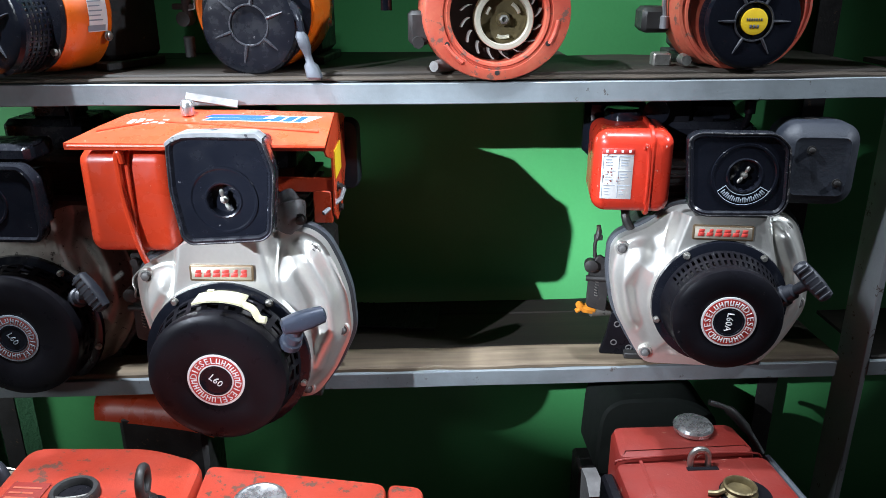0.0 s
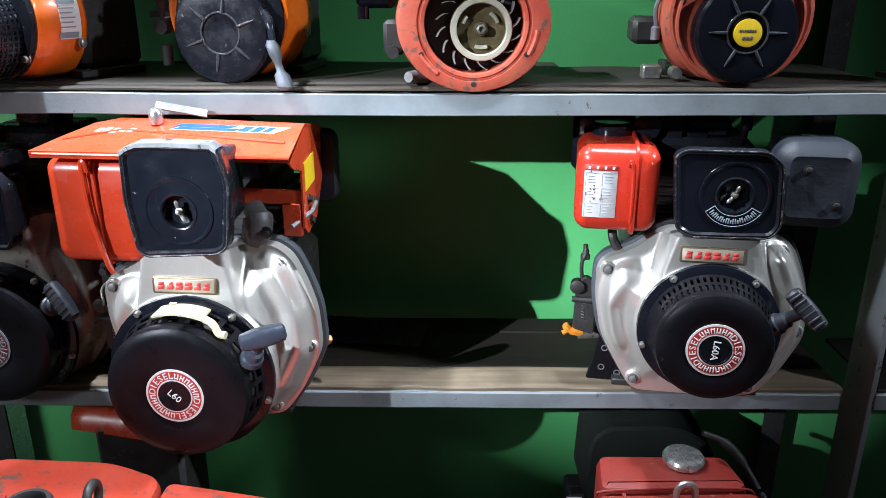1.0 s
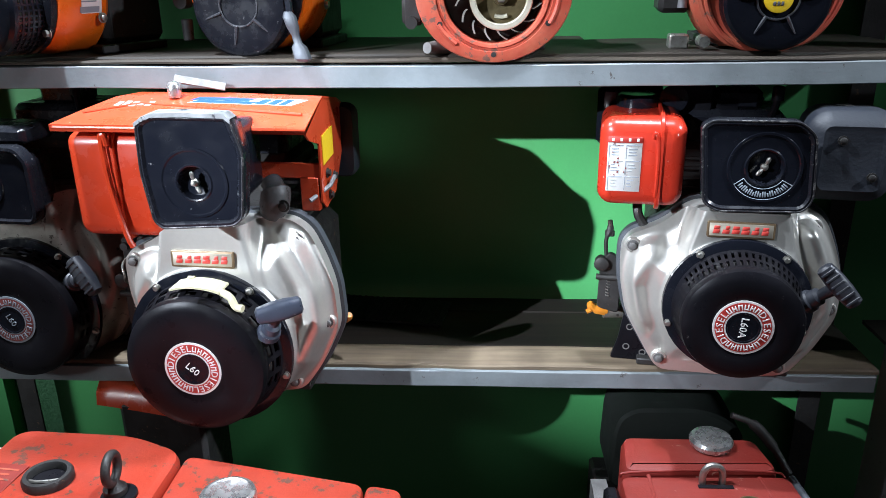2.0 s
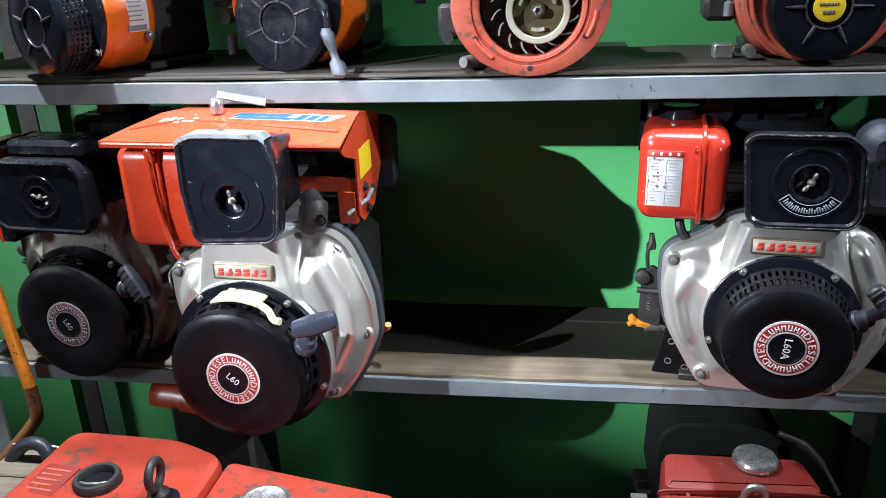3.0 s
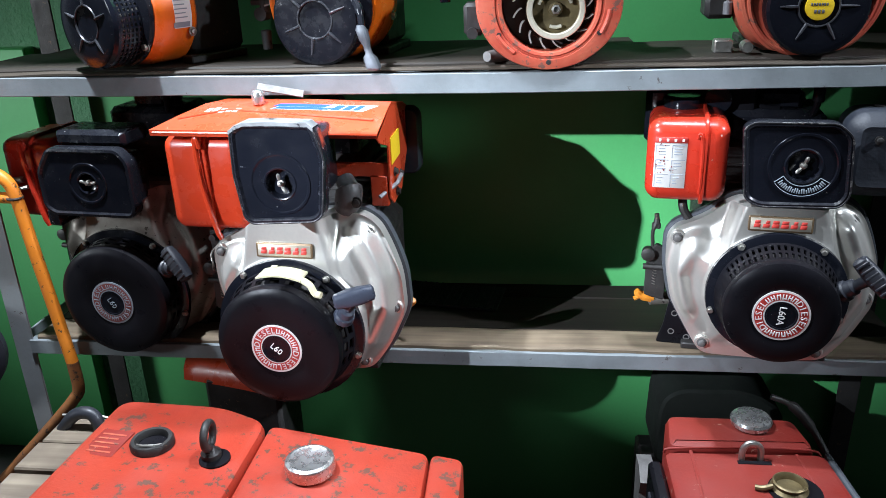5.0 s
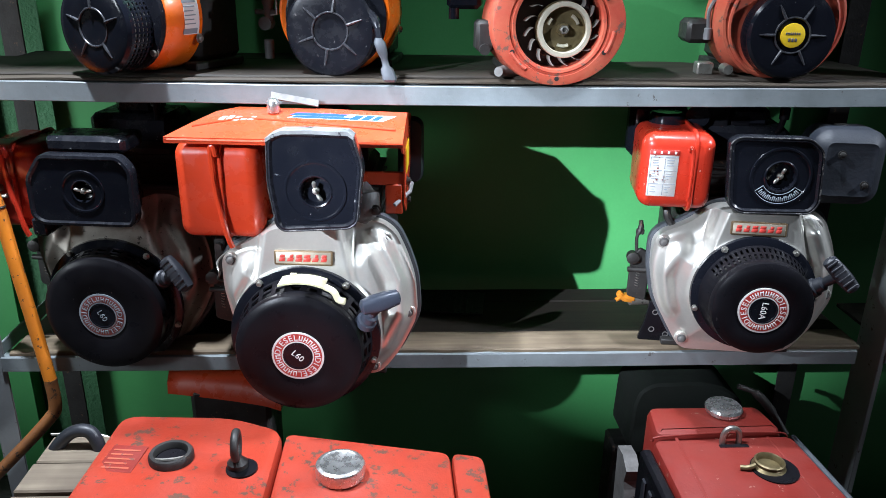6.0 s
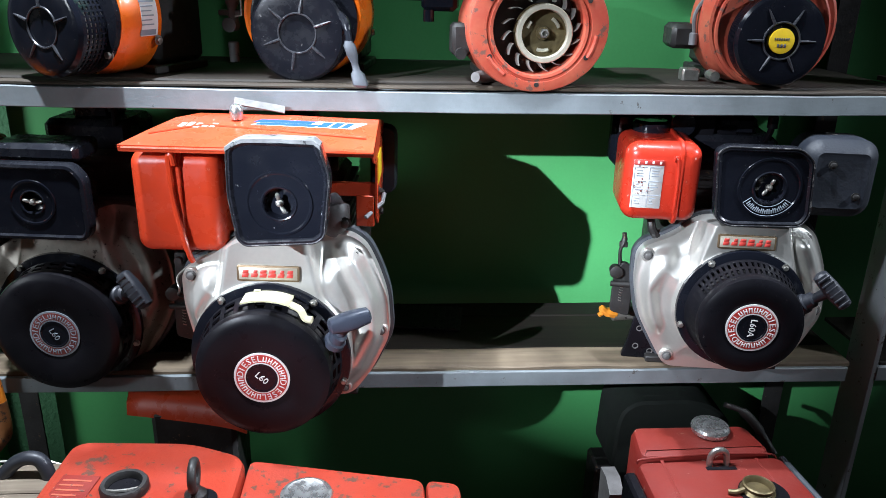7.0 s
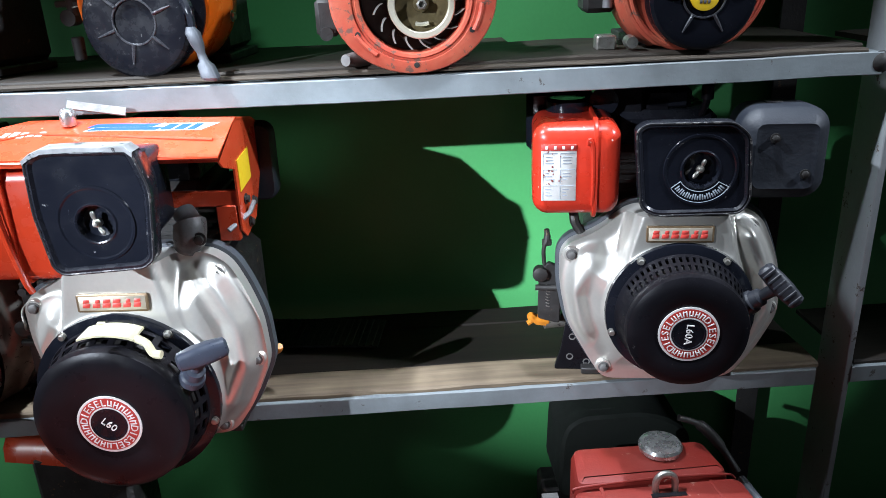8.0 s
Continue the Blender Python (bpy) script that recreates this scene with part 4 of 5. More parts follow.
loft(bm, [[(HX1 + d, y, z) for y, z in ((0.000, 0.392), (0.062, 0.398), (0.062, 0.446), (0.000, 0.440))] for d in (-0.0008, 0.0006)])
part("warning_sticker", bm, YELLOW, side, "plain yellow sticker")
for y, z in ((0.02, 0.375), (0.06, 0.36), (0.03, 0.335)):
    part("side_bolt", bolt(bmesh.new(), (HX1, y, z), 0.006, 0.006, "x"), IRON, side)
part("side_bracket", merge(block(0.060, 0.166, -0.010, -0.004, 0.372, 0.398, 0.002), block(0.128, 0.160, -0.012, 0.0, 0.318, 0.375, 0.002)), ORANGE_RED, hood)
part("clip_pin", tube([(HX1 - 0.02, -0.02, 0.338), (HX1 + 0.006, 0.012, 0.356), (HX1 + 0.008, 0.034, 0.366)], 0.004, 8), CLEAR, side, "pale steel pin")
part("rear_shield", solid(rrect(0.05, 0.13, 0.02, 4, 0.165, 0.405), [(0.121, 0.004), (0.128, 0.0), (0.15, 0.0), (0.155, 0.006)]), MUFFLER, eng_b)
lev = part("lever_knob", lathe_z([(0.010, 0.500), (0.0115, 0.511), (0.011, 0.519), (0.008, 0.524), (0.003, 0.526)], -0.072, 0.000, 20), CHROME, hood, "chromed lever knob")
bm = bmesh.new()
loft(bm, [[(-0.080 + 0.090 * f, 0.016 + w, 0.528 - 0.014 * f + h) for w, h in ((0.000, -0.005), (0.008, 0.005), (0.009, 0.004), (0.002, -0.007))] for f in (0.0, 0.5, 0.95)])
part("lever_blade", bm, DULL, lev, "flat pale steel lever")


def hood_z(x, y):
    for (y0, z0), (y1, z1) in zip(prof[1:], prof[2:]):
        if y0 <= y <= y1:
            return z0 + (z1 - z0) * (y - y0) / (y1 - y0) + 0.0007
    return prof[-1][1]


def decal(x0, x1, ya, yb, skew):
    bm = bmesh.new()
    rows = []
    for i in range(9):
        x = x0 + (x1 - x0) * i / 8
        f = (x - HX0) / (HX1 - HX0)
        lift = -0.004 * max(0.0, (f - 0.55) / 0.45)
        rows.append([(x + skew * k, y, hood_z(x, y) + lift) for k, y in enumerate((ya, (ya + yb) / 2, yb))])
    return loft(bm, rows, (False, False), False)


part("hood_crease", tube([(-0.205, -0.050, 0.4830), (-0.120, -0.020, 0.4935), (0.150, -0.045, 0.4830)], 0.0022, 6), ORANGE_RED, hood)
part("decal_field", decal(-0.045, 0.125, -0.018, -0.0003, 0.012), CLEAN_WHITE, hood, "white decal with blue stripes")
for x0, x1, ya, yb in ((-0.042, 0.060, -0.0174, -0.0105), (-0.042, 0.054, -0.0094, -0.0010), (0.065, 0.081, -0.0172, -0.002), (0.085, 0.100, -0.0172, -0.002), (0.104, 0.116, -0.0172, -0.002)):
    d = decal(x0, x1, ya, yb, 0.006)
    d.transform(Matrix.Translation((0, 0, 0.0006)))
    part("decal_stripe", d, BLUE, hood)
rr = random.Random(9)
for i in range(5):
    x = -0.165 + 0.013 * i
    d = decal(x, x + 0.009, -0.030 + rr.uniform(0, 0.004), -0.016 + rr.uniform(-0.003, 0.003), 0.003)
    part("worn_mark", d, WHITE, hood)
starter_grip(eng_b, (0.134, -0.172, 0.212), 80, -24, (-0.030, 0.022, -0.052), False, SLATE)
bm = tube(smooth_path([(0.088, -0.040, 0.322), (0.096, -0.046, 0.342), (0.097, -0.042, 0.360), (0.086, -0.03, 0.372)], 5), [0.021] * 3 + [0.024] * 8 + [0.017] * 5, 16)
elbow = part("intake_elbow", bm, INTAKE, eng_b, "dull grey cast intake elbow")
bm = bmesh.new()
bolt(bm, (0.116, -0.064, 0.342), 0.007, 0.008)
part("elbow_bolt", bm, IRON, elbow)
bm = bmesh.new()
for k in range(4):
    box(bm, -0.030 + k * 0.016, -0.019 + k * 0.016, -0.124 - 0.002 * k, -0.118, 0.238 - 0.004 * k, 0.2395 - 0.004 * k, 0.0004)
loft(bm, [[(x, y, 0.112 + math.sqrt(max(0.0, (0.1225 + t) ** 2 - (x + 0.008) ** 2))) for x, t in [(-0.045 + 0.008 * i, 0.0) for i in range(11)] + [(0.035 - 0.008 * i, 0.003) for i in range(11)]] for y in (-0.158, -0.118)])
part("cream_tag", bm, CREAM, eng_b, "cream plastic strap over the starter")
part("strap_tail", tube(smooth_path([(0.036, -0.150, 0.228), (0.052, -0.156, 0.222), (0.060, -0.158, 0.208), (0.072, -0.160, 0.206)], 5), 0.006, 8), CREAM, eng_b)

bm = tube(smooth_path([(0.155, 0.075, 0.085), (0.172, 0.068, 0.088), (0.177, 0.062, 0.098)], 4), [0.009] * 4 + [0.007] * 4 + [0.006], 8)
part("dipstick_plug", bm, PLASTIC_ORANGE, eng_b, "orange plastic dipstick plug")

part("throttle_wire", tube(smooth_path([(-0.165, -0.03, 0.245), (-0.185, -0.04, 0.225), (-0.180, -0.05, 0.205), (-0.190, -0.03, 0.185), (-0.178, 0.0, 0.165)], 6), 0.0022, 7), STEEL, eng_b)
part("stop_lever", merge(block(-0.196, -0.176, -0.02, 0.0, 0.195, 0.262, 0.003), tube([(-0.186, -0.03, 0.25), (-0.186, 0.0, 0.25)], 0.007, 10)), IRON, eng_b)
part("fuel_hose", tube(smooth_path([(-0.13, 0.0, 0.300), (-0.14, -0.02, 0.275), (-0.165, -0.01, 0.255), (-0.17, 0.03, 0.22)], 6), 0.006, 8), IRON, eng_b)

# ribbed mat lying behind
mat_ = thing("rubber_mat", pose(-0.10, 1.645, SHELF, 0, 0, -8), "black ribbed rubber mat lying on the shelf", "mat")
bm = block(-0.15, 0.16, -0.062, 0.058, 0.0, 0.004, 0.001)
tagged(part("sheet", bm, RUBBER, mat_))
for i in range(22):
    part("rib", block(-0.146 + i * 0.0138, -0.140 + i * 0.0138, -0.060, 0.056, 0.004, 0.0065, 0.0008), RUBBER, mat_)

# third engine: lit=False puts its shade into the metal and print colours
eng_c = diesel_engine(pose(-0.700, 1.530, SHELF, 0, 0, -6), "dirty diesel engine with black starter, coloured darker as in shade", "L60", (0.004, 0.103), -0.170, 0.121, 0.115, 60, lit=False)
fuel_tank(eng_c, -0.235, -0.100, -0.110, 0.05, 0.255, 0.42, -0.160, RED, "dark red fuel tank", strap=True)
part("tank_latch", merge(tube([(-0.21, -0.115, 0.335), (-0.185, -0.118, 0.34)], 0.007, 8), tube([(-0.2, -0.12, 0.32), (-0.175, -0.12, 0.325)], 0.004, 8)), STEEL, eng_c)
air_filter(eng_c, rounded([(-0.105, 0.300), (-0.085, 0.285), (0.085, 0.285), (0.095, 0.300), (0.095, 0.395), (0.075, 0.420), (-0.075, 0.420), (-0.105, 0.375)], 0.012), -0.170, -0.08, (0.0, 0.352, 0.040), 5, rim=False)
part("filter_cap", solid(rrect(0.15, 0.03, 0.008, 3, 0.0, 0.432), [(-0.14, 0.008), (-0.13, 0.0), (-0.06, 0.0), (-0.05, 0.008)]), BLACK_WORN, eng_c)
part("filter_drain", block(-0.12, -0.09, -0.15, -0.09, 0.255, 0.29, 0.004), BLACK_WORN, eng_c)
starter_grip(eng_c, (0.156, -0.160, 0.192), -40, -12, (-0.045, 0.030, -0.026))


# ---- small petrol engines on the upper shelf ----
def spoked_cover(parent, cz, y1, r, depth, spokes, mat=BLACK, first=30, side=(-60, 75)):
    """Round starter cover: dished face with raised spokes, a grid of slots in its side."""
    cover = part("starter_cover", lathe([(r - 0.002, y1 + 0.016), (r, y1 + 0.014), (r + 0.0005, y1 + 0.008), (r - 0.004, y1 + 0.002), (r - 0.012, y1), (r * 0.42, y1 + 0.001),
                                         (r * 0.40, y1 + 0.003), (r * 0.36, y1 + 0.003), (0.004, y1 + 0.0035)], 0, cz, 48), mat, parent, "round black starter cover")
    part("hub_ring", torus((0, y1 + 0.0012, cz), r * 0.40, 0.0018, "y", 36, 6), SPOKE, cover)
    for i in range(spokes):
        a = radians(first + 360 * i / spokes)
        c, s = math.cos(a), math.sin(a)
        pts = [(r * k * c, y1 + 0.0005, cz + r * k * s) for k in (0.40, 0.58, 0.76)]
        part("spoke", tube(pts, [0.0035, 0.0032, 0.0015], 7, flat=0.8), SPOKE, cover)
    part("drum", lathe([(r - 0.008, y1 + 0.012), (r - 0.006, y1 + depth)], 0, cz, 40, caps=(False, False)), SILVER_DIRTY_SHADED, parent)
    bm = bmesh.new()
    n = 56
    for f in (0.0, 0.2, 0.4, 0.6, 0.8, 1.0):
        y = y1 + 0.014 + (depth - 0.016) * f
        loft(bm, [[(x, yy, z) for x, z in circle(rr, n, 0, cz)] for rr, yy in ((r, y - 0.0018), (r, y + 0.0018), (r - 0.003, y + 0.0018), (r - 0.003, y - 0.0018), (r, y - 0.0018))], (False, False))
    for i in range(n):
        deg = 360 * i / n
        wide = 0.35 if (deg < side[1] or deg > 360 + side[0]) else 1.05
        a0, a1 = radians(deg), radians(deg + 360 / n * wide)
        rows = [[(rr * math.cos(a), y, cz + rr * math.sin(a)) for a in (a0, a1)] for rr, y in ((r - 0.0005, y1 + 0.014), (r - 0.0005, y1 + depth), (r - 0.003, y1 + depth), (r - 0.003, y1 + 0.014), (r - 0.0005, y1 + 0.014))]
        loft(bm, rows, (False, False), False)
    tagged(part("slotted_wall", bm, mat, parent), kind="stuff")
    return cover


def squat(r, cz, n=56, low=0.004, side=1.0):
    """A circle flattened where it would sink into the shelf."""
    return [(x * side, max(z, low)) for x, z in circle(r, n, 0, cz)]


def shroud(parent, r, cz, y0, y1, mat, label, grow=1.04):
    a, b = squat(r, cz), squat(r * grow, cz)
    bm = bmesh.new()
    mid = y0 + (y1 - y0) * 0.2
    rings = []
    for y, src, d in ((y0 + 0.002, a, 0.012), (y0, a, 0.006), (y0 + 0.002, a, 0.001), (y0 + 0.008, a, 0.0), (mid, b, 0.0), (y1 - 0.01, b, 0.0), (y1, b, 0.008)):
        rings.append([(x * (1 - d / r), y, cz + (z - cz) * (1 - d / r)) for x, z in src])
    return part("fan_shroud", loft(bm, rings), mat, parent, label)


def engine_body(parent, cz, y0, tall, tank=True):
    w = 0.0 if tank else 0.055
    part("crankcase", block(-0.075, 0.080 - w, y0, y0 + 0.13, 0.012, 0.16, 0.012), IRON, parent, "oily dark crankcase")
    bm = block(-0.06, 0.07 - w, y0 + 0.01, y0 + 0.11, 0.155, tall, 0.01)
    for k in range(int((tall - 0.16) / 0.016)):
        box(bm, -0.08, 0.09 - w, y0 + 0.005, y0 + 0.115, 0.165 + k * 0.016, 0.171 + k * 0.016, 0.001)
    part("cylinder", bm, IRON, parent)
    if tank:
        part("fuel_tank", block(-0.10, 0.10, y0 - 0.05, y0 + 0.10, tall + 0.005, tall + 0.10, 0.03), ORANGE, parent)
    for x in (-0.085, 0.06):
        part("foot", block(x, x + 0.03, y0 - 0.02, y0 + 0.12, 0.0, 0.014, 0.002), IRON, parent)


GROUP = "small engines on the upper shelf"
k1 = thing("small_engine", pose(-0.660, 1.368, TOP, 0, 0, -27), "small engine with orange shroud and black slotted starter cover", "engine", GROUP)
spoked_cover(k1, 0.084, 0.0, 0.080, 0.060, 5, first=18)
part("mount_plate", lathe([(0.090, 0.058), (0.098, 0.060), (0.098, 0.070), (0.06, 0.071)], 0, 0.100, 40), BLACK_WORN, k1)
sh1 = shroud(k1, 0.099, 0.101, 0.070, 0.165, ORANGE, "glossy orange fan shroud", 1.07)
bm = bmesh.new()
bolt(bm, (0.074, 0.062, 0.040), 0.006, 0.008)
part("mount_bolt", bm, STEEL, k1)
bm = bmesh.new()
bolt(bm, (0.103, 0.145, 0.060), 0.006, 0.006, "x")
part("shroud_bolt", bm, STEEL, sh1)


def curved_label(parent, r, cz, a0, a1, y0, y1, mat, label="", lift=0.0008, name="sticker"):
    bm = bmesh.new()
    rows = []
    for i in range(9):
        a = radians(a0 + (a1 - a0) * i / 8)
        rows.append([(rr * math.cos(a), y, cz + rr * math.sin(a)) for rr, y in ((r + lift, y0), (r + lift, y1), (r + lift - 0.0006, y1), (r + lift - 0.0006, y0))])
    return part(name, loft(bm, rows), mat, parent, label)


R1 = 0.099 * 1.07
st = curved_label(sh1, R1, 0.101, -18, 26, 0.108, 0.146, CLEAN_WHITE, "white rating plate with dark print")
curved_label(st, R1, 0.101, 20, 25, 0.107, 0.139, PRINT_DARK, "", 0.0014, "print_bar")
curved_label(st, R1, 0.101, 12, 18, 0.106, 0.140, PRINT_DIM, "", 0.0014, "print_bar")
for q in range(5):
    curved_label(st, R1, 0.101, 8.0 - q * 4, 9.0 - q * 4, 0.108, 0.136 - 0.004 * (q % 2), PRINT_DIM, "", 0.0014, "print_line")
curved_label(st, R1, 0.101, -17, -12, 0.105, 0.141, PRINT_DIM, "", 0.0014, "print_bar")
engine_body(k1, 0.1, 0.166, 0.27)

k2 = thing("small_engine", pose(-0.262, 1.420, TOP, 0, 0, -9), "small engine with orange shroud and scuffed black starter cover", "engine", GROUP)
spoked_cover(k2, 0.078, 0.0, 0.082, 0.040, 6, BLACK_WORN, 20, (-10, 110))
sh2 = shroud(k2, 0.104, 0.106, 0.036, 0.150, ORANGE, "glossy orange fan shroud", 1.05)
part("mount_plate", lathe([(0.088, 0.030), (0.094, 0.032), (0.094, 0.038)], 0.004, 0.098, 40), BLACK_WORN, k2)
for x, z in ((-0.058, 0.168), (0.066, 0.160)):
    part("mount_bolt", bolt(bmesh.new(), (x, 0.030, z), 0.006, 0.007), STEEL, k2)
part("shroud_bolt", bolt(bmesh.new(), (0.109, 0.11, 0.075), 0.006, 0.006, "x"), STEEL, k2)
part("rope_guide", tube(smooth_path([(0.070, 0.012, 0.110), (0.083, 0.004, 0.098), (0.090, -0.006, 0.078), (0.094, -0.014, 0.062)], 5), [0.008] * 8 + [0.006] * 8, 9), BLACK_WORN, k2)
bm = loft(bmesh.new(), [[(0.094 + (z - 0.062) * -0.28 + x, -0.016 + y, z) for x, y in rrect(w, d, 0.004, 3)] for z, w, d in ((0.070, 0.012, 0.010), (0.062, 0.020, 0.015), (0.046, 0.018, 0.014), (0.034, 0.012, 0.010), (0.022, 0.013, 0.011), (0.016, 0.022, 0.017), (-0.002, 0.025, 0.019), (-0.006, 0.018, 0.013))])
part("pull_grip", bm, GASKET, k2, "worn grey pull grip hanging down")
bm = tube(smooth_path([(-0.125, 0.10, 0.19), (-0.135, 0.09, 0.16), (-0.140, 0.085, 0.12), (-0.138, 0.085, 0.085)], 6), [0.010] * 7 + [0.012] * 6 + [0.009] * 6, 10)
lathe([(0.013, 0.075), (0.013, 0.100)], -0.145, 0.082, 12, bm)
box(bm, -0.165, -0.120, 0.078, 0.096, 0.098, 0.108, 0.002)
lathe_z([(0.009, 0.016), (0.010, 0.050), (0.008, 0.052)], -0.143, 0.088, 12, bm)
part("fuel_tap", bm, INTAKE, k2, "dull fuel tap and sediment bowl")
part("tap_wire", tube([(-0.118, 0.07, 0.145), (-0.118, 0.068, 0.100), (-0.130, 0.068, 0.098)], 0.002, 6), STEEL, k2)
engine_body(k2, 0.1, 0.152, 0.27)
part("carburettor", merge(block(0.20, 0.265, 0.10, 0.16, 0.115, 0.19, 0.008), tube([(0.215, 0.095, 0.118), (0.215, 0.095, 0.098)], 0.010, 12)), BLACK, k2, "black carburettor box")
part("carburettor_arm", block(0.07, 0.205, 0.155, 0.185, 0.13, 0.16, 0.006), IRON, k2)

k3 = thing("small_engine", pose(0.149, 1.390, TOP, 0, 0, 2), "stripped engine with faded red shroud and open flywheel fan", "engine", GROUP)
cz = 0.096
bm = bmesh.new()
out = squat(0.107, cz, 64, -0.011, 1.14)
rings = []
for y, k in ((0.110, 1.03), (0.050, 1.03), (0.026, 1.01)):
    rings.append([(x * k, y, max(cz + (z - cz) * k, 0.001)) for x, z in out])
for y, k in ((0.003, 1.0), (-0.001, 0.985), (-0.002, 0.96)):
    rings.append([(x * k, y, cz + (z - cz) * k) for x, z in out])
for y, rr in ((-0.002, 0.090), (0.001, 0.0885), (0.001, 0.085), (-0.002, 0.0835), (-0.001, 0.079), (0.003, 0.0775), (0.050, 0.0775)):
    rings.append([(x * 1.02, y, z) for x, z in circle(rr, 64, 0, cz)])
sh3 = part("fan_shroud", loft(bm, rings, (True, False)), FADED, k3, "faded red cast fan shroud")
for i in range(6):
    a = radians(-90 + 60 * i)
    part("bolt_hole", lathe([(0.0042, -0.0032), (0.0042, -0.001), (0.0028, -0.001), (0.0026, -0.0024)], 0.097 * math.cos(a), cz + 0.094 * math.sin(a), 12), IRON, sh3)
for i in range(3):
    a = radians(-150 + 120 * i)
    pts = [(0.100 * math.cos(a + 0.06 * k), -0.003, cz + 0.095 * math.sin(a + 0.06 * k)) for k in range(8)]
    part("cast_web", tube(pts, 0.0035, 8), FADED, sh3)
part("back_plate", lathe([(0.077, 0.051), (0.076, 0.053), (0.002, 0.054)], 0, cz, 40), IRON, k3)
fx, fz = 0.012, 0.087
fly = part("flywheel", lathe([(0.050, 0.050), (0.050, 0.032), (0.047, 0.028), (0.041, 0.026), (0.040, 0.032), (0.039, 0.040), (0.012, 0.042), (0.011, 0.034), (0.004, 0.033)], fx, fz, 44), BRASS, k3, "flywheel hub with pale pulley ring")
part("pulley_ring", lathe([(0.0495, 0.032), (0.0495, 0.024), (0.048, 0.0225), (0.041, 0.0225), (0.0395, 0.026), (0.0395, 0.032)], fx, fz, 44, caps=(False, False)), BONE, fly, "pale ring")
for i, (a0, a1, rr) in enumerate(((20, 60, 0.028), (140, 170, 0.030), (250, 290, 0.029))):
    pts = [(fx + rr * math.cos(radians(a)), 0.034, fz + rr * math.sin(radians(a))) for a in range(a0, a1 + 1, 8)]
    part("pawl", tube(pts, 0.0032, 7), BONE, fly)
part("crank_nut", lathe([(0.008, 0.040), (0.008, 0.024), (0.005, 0.023), (0.004, 0.028)], fx, fz, 6), STEEL, fly)
for i in range(16):
    a = 2 * math.pi * i / 16
    pts = []
    for k in range(5):
        rr = 0.053 + 0.015 * k / 4
        b = a + 0.22 * (k / 4) ** 1.5
        pts.append((fx * 0.6 + rr * math.cos(b), 0.034, fz + 0.003 + rr * math.sin(b)))
    bm = bmesh.new()
    loft(bm, [[(p[0] + dx, p[1] + dy, p[2]) for dx, dy in ((-0.0014, -0.009), (0.0014, -0.009), (0.0014, 0.012), (-0.0014, 0.012))] for p in pts])
    part("fan_blade", bm, SILVER, fly)
for ob in (fly, *fly.children):
    ob.data.transform(Matrix.Translation((0, -0.014, 0)))
part("side_lug", merge(block(-0.145, -0.110, 0.03, 0.08, 0.045, 0.10, 0.006), tube([(-0.13, 0.02, 0.05), (-0.13, 0.05, 0.05)], 0.010, 12)), IRON, k3)
part("mount_stud", tube([(-0.105, 0.012, 0.012), (-0.095, 0.025, 0.011), (-0.06, 0.05, 0.008)], [0.009, 0.011, 0.010], 12), DULL, k3)
engine_body(k3, 0.1, 0.104, 0.20, False)

k4 = thing("small_engine", pose(0.585, 1.405, TOP, 0, 0, -4), "small engine with red shroud and yellow emblem on its starter", "engine", GROUP)
cv = spoked_cover(k4, 0.082, 0.0, 0.080, 0.045, 6, BLACK, 0, (90, 265))
sh4 = shroud(k4, 0.116, 0.106, 0.048, 0.150, FADED, "red cast fan shroud", 1.06)
part("shroud_lip", torus((0.0, 0.050, 0.098), 0.100, 0.005, "y", 48, 8), FADED, sh4)
em = part("emblem", lathe([(0.022, 0.004), (0.022, -0.0015), (0.020, -0.002), (0.001, -0.002)], 0, 0.082, 28), YELLOW, cv, "round yellow emblem with dark print")
bm = bmesh.new()
for i in range(7):
    plate(-0.014 + i * 0.004, -0.0115 + i * 0.004, 0.083, 0.0875, -0.0021, 0.0006, bm)
for i in range(3):
    plate(-0.008 + i * 0.006, -0.004 + i * 0.006, 0.071, 0.077, -0.0021, 0.0006, bm)
tagged(part("emblem_print", bm, PRINT_DARK, em), kind="stuff")
for x, z in ((-0.055, 0.155), (0.02, 0.176), (0.008, 0.008)):
    part("cover_bolt", bolt(bmesh.new(), (x, 0.030, z), 0.006, 0.010), STEEL, k4)
part("mount_block", merge(block(-0.150, -0.118, 0.055, 0.085, 0.0, 0.024, 0.003), lathe([(0.009, 0.03), (0.010, 0.05), (0.010, 0.06)], -0.098, 0.014, 12)), STEEL, k4, "bare metal mounting block")
part("spark_lead", merge(lathe_z([(0.008, 0.064), (0.008, 0.084), (0.006, 0.086)], -0.128, 0.090, 12), tube(smooth_path([(-0.128, 0.09, 0.086), (-0.13, 0.09, 0.12), (-0.11, 0.10, 0.15)], 5), 0.004, 7)), CLEAR, k4)
part("side_cover", block(-0.165, -0.112, 0.10, 0.17, 0.055, 0.10, 0.008), IRON, k4)
engine_body(k4, 0.1, 0.152, 0.27)


